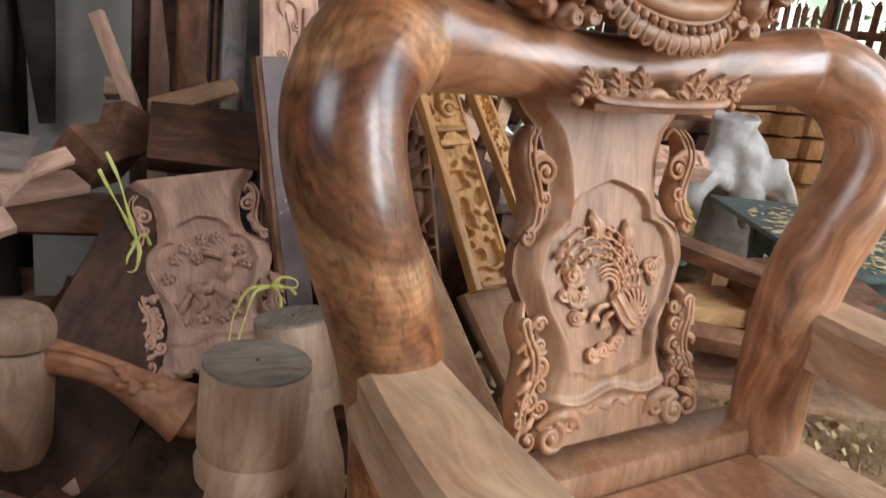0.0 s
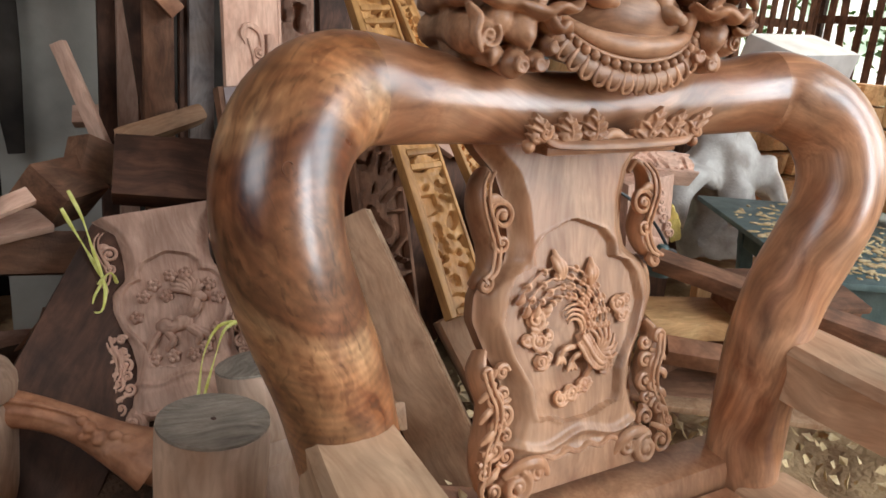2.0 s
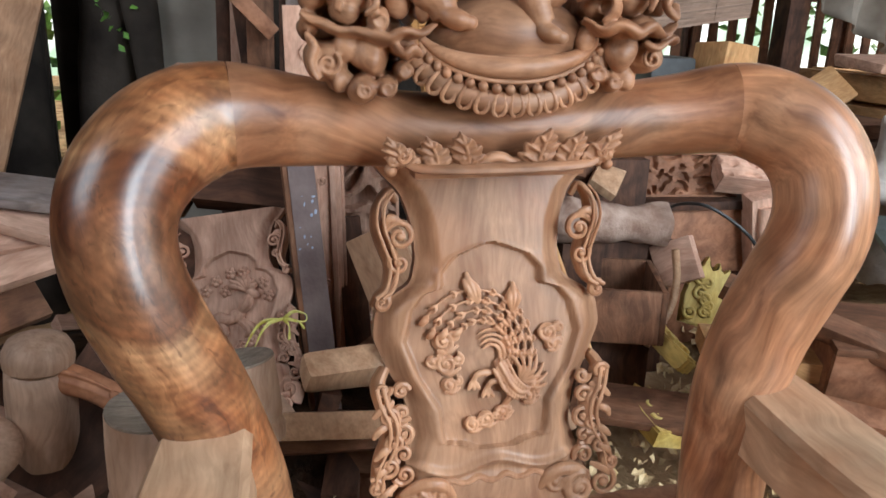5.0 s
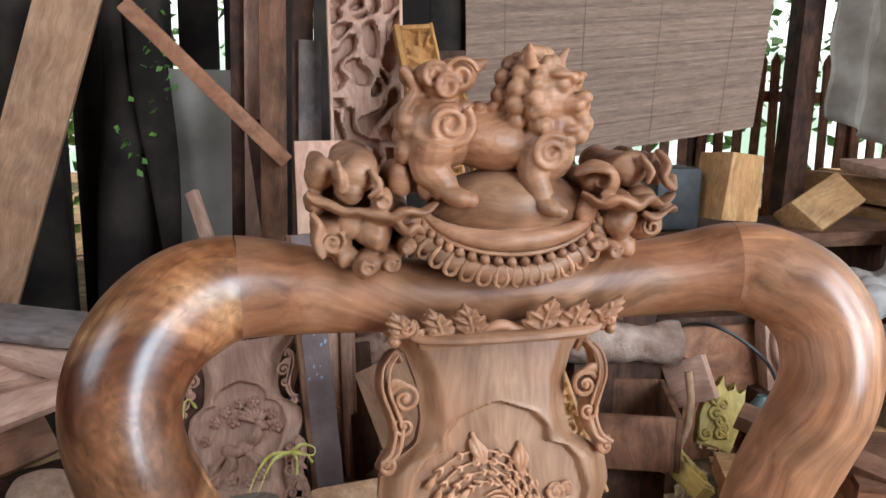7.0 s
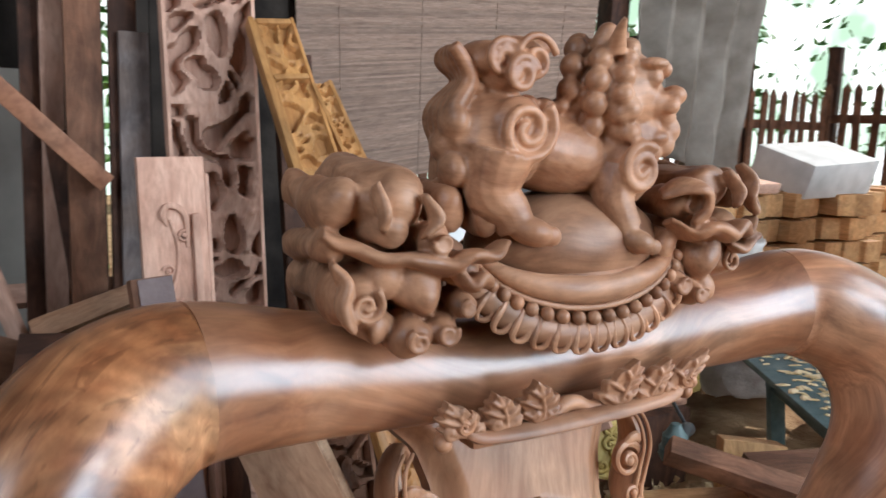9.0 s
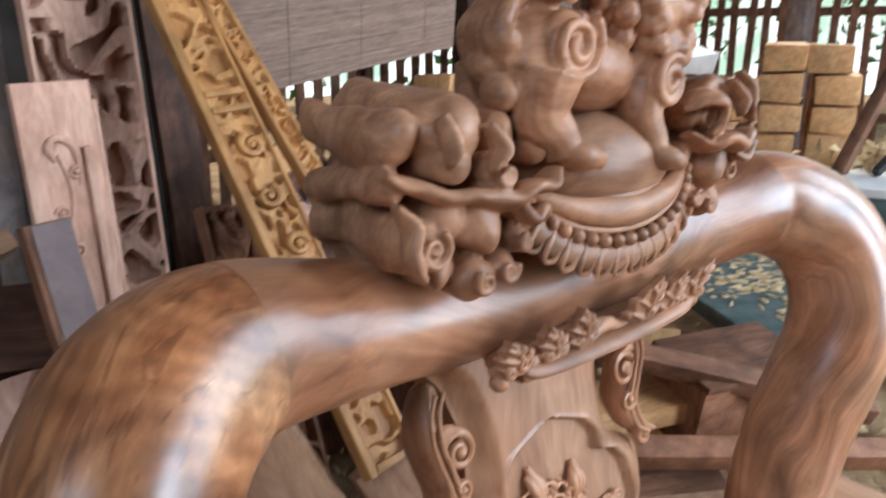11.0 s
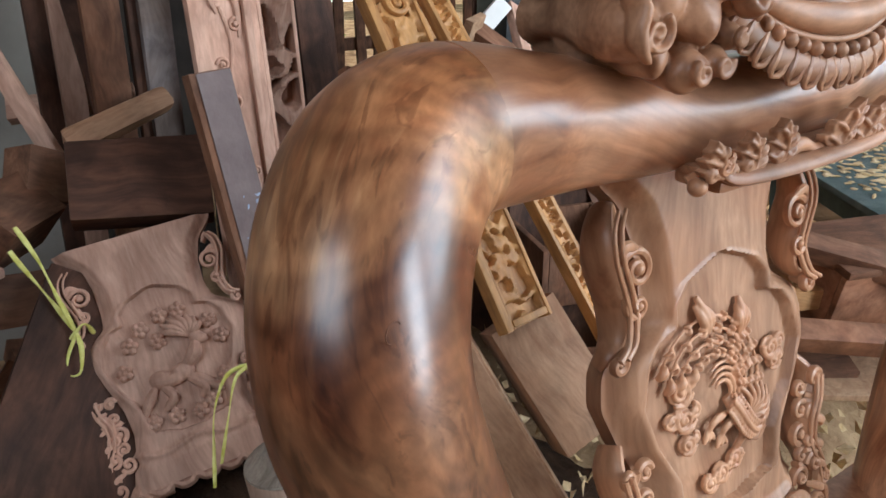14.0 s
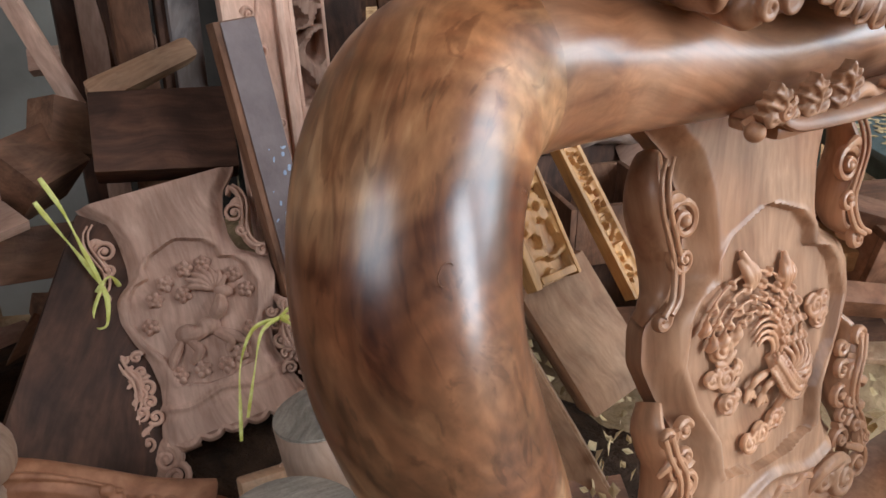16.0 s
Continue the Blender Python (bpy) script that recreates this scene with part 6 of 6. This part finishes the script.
def log():
    bm = bmesh.new()
    sweep(bm, catmull([(0.62, 1.16, 0.585), (0.75, 1.13, 0.58), (0.95, 1.1, 0.575)], 14), lambda s: 0.062 + 0.008 * math.sin(s * 7), 26)
    for v in bm.verts:
        v.co += Vector((0, noise.noise(v.co * 22), noise.noise(v.co * 22 + Vector((3, 3, 3))))) * 0.012
    tagged(part("log", bm, LOG), "dusty pinkish log lying on the offcuts", "log")


LOG = plain("dusty_pink_bark", (0.22, 0.13, 0.095), (0.46, 0.33, 0.265), 16, 0.9, 0, 0.8)
log()


def crate():
    ob = holder("open_crate", pose(0.735, 0.99, 0.32, 0, 0, -18), "open dusty wooden drawer holding scraps", "crate")
    w, d, h = 0.26, 0.3, 0.15
    for x in (-1, 1):
        part("side", slab(bmesh.new(), (0.016, d, h), pose(x * w / 2, 0, h / 2), 0.002), BROWN, ob)
    for y in (-1, 1):
        part("end", slab(bmesh.new(), (w - 0.018, 0.016, h), pose(0, y * (d / 2 - 0.008), h / 2), 0.002), BROWN, ob)
    part("bottom", slab(bmesh.new(), (w - 0.018, d - 0.034, 0.012), pose(0, 0, 0.02), 0.0), BROWN, ob)


crate()
board("support_block", (0.72, 1.02, FLOOR - 0.02), (0.72, 1.02, 0.318), 0.24, 0.22, DARK, "dark block under the crate", "block")
board("support_block", (0.82, 1.2, FLOOR - 0.02), (0.82, 1.2, 0.52), 0.36, 0.16, DARK, "dark block under the log", "block")
board("scrap_board", (0.78, 1.2, 0.66), (0.86, 1.3, 0.72), 0.09, 0.03, ARM, "pale offcut resting on the log", "offcut", (0, -0.8, 0.5))
board("scrap_board", (0.94, 1.1, 0.44), (1.02, 1.02, 0.5), 0.13, 0.04, RAW, "pinkish offcut beside the log", "offcut", (0.2, -0.8, 0.5))


def dark_cabinet():
    ob = holder("dark_chest", pose(1.22, 1.5, FLOOR - 0.02), "dark reddish carved chest under loose carvings", "chest")
    part("body", slab(bmesh.new(), (0.42, 0.36, 0.48), pose(0, 0, 0.24), 0.006), WARM, ob)
    part("top", slab(bmesh.new(), (0.46, 0.4, 0.03), pose(0, 0, 0.497), 0.004), DARK, ob)


dark_cabinet()
lean_carved("carved_block", (1.02, 1.45, 0.66), (1.36, 1.42, 0.66), 0.15, 0.1, 31.0, WARM, "reddish block carved with rosettes on the chest", face=(0, -1, 0.1), freq=26, depth=0.02)


def bracket():
    ob = holder("scroll_bracket", pose(1.46, 1.27, 0.48, 8, -12, -8), "pale carved scroll bracket standing upright", "carved bracket")
    part("block", slab(bmesh.new(), (0.2, 0.08, 0.32), None, 0.006), RAW, ob)
    bm = bmesh.new()
    sweep(bm, catmull([(-0.05, -0.045, 0.13), (-0.055, -0.05, 0.02), (-0.01, -0.05, -0.08), (0.07, -0.045, -0.12)], 8), lambda s: 0.03 - 0.006 * s, 14, 0.7, (0, -1, 0))
    for k in range(6):
        curl(bm, (0.03 + 0.012 * k, -0.045, 0.1 - 0.035 * k), 0.018, 1, 1.4, k, 0.007)
    part("scrollwork", bm, RAW, ob)


bracket()
board("support_block", (1.46, 1.3, FLOOR - 0.02), (1.46, 1.3, 0.34), 0.22, 0.2, DARK, "dark block under the scroll bracket", "block")
lean_carved("carved_crest", (1.25, 1.34, 0.68), (1.68, 1.28, 0.645), 0.10, 0.07, 40.0, RAW, "long pale carved crest rail lying on the chest", face=(0, -0.6, 0.8), freq=26, depth=0.012)


def yellow_piece(m, seed, label):
    bm = bmesh.new()
    prism(bm, [(-0.05, -0.1), (0.05, -0.1), (0.062, 0.0), (0.05, 0.09), (0.03, 0.06), (0.016, 0.1), (0.0, 0.05), (-0.02, 0.11), (-0.034, 0.06), (-0.055, 0.08), (-0.06, -0.02)], 0.05, None, 0.006)
    r = random.Random(seed)
    for k in range(7):
        curl(bm, (r.uniform(-0.04, 0.04), -0.026, r.uniform(-0.07, 0.06)), 0.02, r.choice((-1, 1)), 1.3, k, 0.008)
    ob = part("yellow_carving", bm, YELLOW, None, "", m)
    return tagged(ob, label, "carving", "yellow carvings")


YELLOW = wood("fresh_yellow_wood", (0.74, 0.55, 0.17), (0.52, 0.34, 0.08), (30, 30, 6), 0.6, 0.3, 0.0, 0.2, "Object", 0.25, (0.78, 0.62, 0.26))
yellow_piece(pose(1.06, 1.02, 0.38, -20, 14, -20), 1, "fresh yellow openwork carving leaning on scraps")
yellow_piece(pose(0.86, 0.88, 0.3, -60, 30, 40), 2, "fresh yellow carved fragment among shavings")
yellow_piece(pose(0.74, 0.66, 0.2, -80, 10, 0), 3, "fresh yellow carved fragment on the floor")
yellow_piece(pose(1.62, 1.3, 0.46, -50, 60, 10), 4, "fresh yellow carved fragment beside the bracket")
yellow_piece(pose(1.2, 0.78, 0.2, -80, 40, 60), 5, "fresh yellow carved fragment on the floor")
tagged(part("bent_lath", sweep(bmesh.new(), catmull([(0.80, 0.86, 0.3), (0.88, 0.9, 0.38), (0.91, 0.93, 0.46), (0.90, 0.94, 0.55)], 8), 0.011, 10), ARM), "bent pale branch sticking up from the scraps", "branch")

# small carved laths and chips behind the crest
rnd = random.Random(8)
for k in range(16):
    c = Vector((0.5 + 0.38 * rnd.random(), 1.25 + 0.15 * rnd.random(), 0.72 + 0.24 * rnd.random()))
    d = Vector((rnd.uniform(-1, 1), rnd.uniform(-0.4, 0.4), rnd.uniform(0.2, 0.9))).normalized() * rnd.uniform(0.05, 0.11)
    board("carving_blank", c - d, c + d, rnd.uniform(0.03, 0.07), 0.022, rnd.choice((RAW, ARM, BROWN, WHITE)), "small sawn blank heaped on the chest", "offcut", (0.2, -0.8, 0.5), 0.002, 0.004, "small sawn blanks")
board("blank_box", (0.72, 1.42, FLOOR), (0.72, 1.42, 0.74), 0.5, 0.3, DARK, "dark crate of sawn blanks", "crate", (0, -1, 0))
board("orange_block", (0.46, 1.4, 0.9), (0.62, 1.4, 0.94), 0.08, 0.08, TIMBER, "orange block lying on the crate", "block", (0, -0.8, 0.5), 0.01)

# side table with green edge, tools and shavings
ST = holder("side_table", pose(2.80, 0.56, FLOOR, 0, 0, 20), "green metal side table with pale top", "table")
part("tabletop", slab(bmesh.new(), (0.9, 0.6, 0.03), pose(0, 0, 0.62), 0.004), WHITE, ST)
part("apron", slab(bmesh.new(), (0.88, 0.58, 0.16), pose(0, 0, 0.52), 0.004), GREEN, ST)
for x in (-0.4, 0.4):
    for y in (-0.25, 0.25):
        part("leg", slab(bmesh.new(), (0.05, 0.05, 0.46), pose(x, y, 0.21), 0.003), GREEN, ST)
board("leaning_pole", (2.53, 0.78, 0.73), (3.06, 0.73, 1.36), 0.05, 0.05, BROWN, "brown pole leaning across the side table", "pole", (0, -1, 0), 0.012)
board("black_bar", (2.56, 0.66, 0.75), (2.92, 0.62, 0.93), 0.03, 0.03, BLACK, "black metal bar lying on the side table", "bar", (0, -1, 0), 0.008)
foliage("shavings_heap", "curly pale yellow wood shavings on the side table", (2.85, 0.7, 0.77), (0.1, 0.08, 0.03), 260, 0.07, 9, CHIPS)
foliage("shavings", "scattered pale yellow shavings and chips on the floor", (1.0, 0.8, FLOOR + 0.012), (0.55, 0.45, 0.008), 900, 0.04, 10, CHIPS)
foliage("shavings", "scattered pale shavings behind the chair", (0.35, 0.5, FLOOR + 0.012), (0.25, 0.2, 0.006), 170, 0.022, 12, CHIPS)
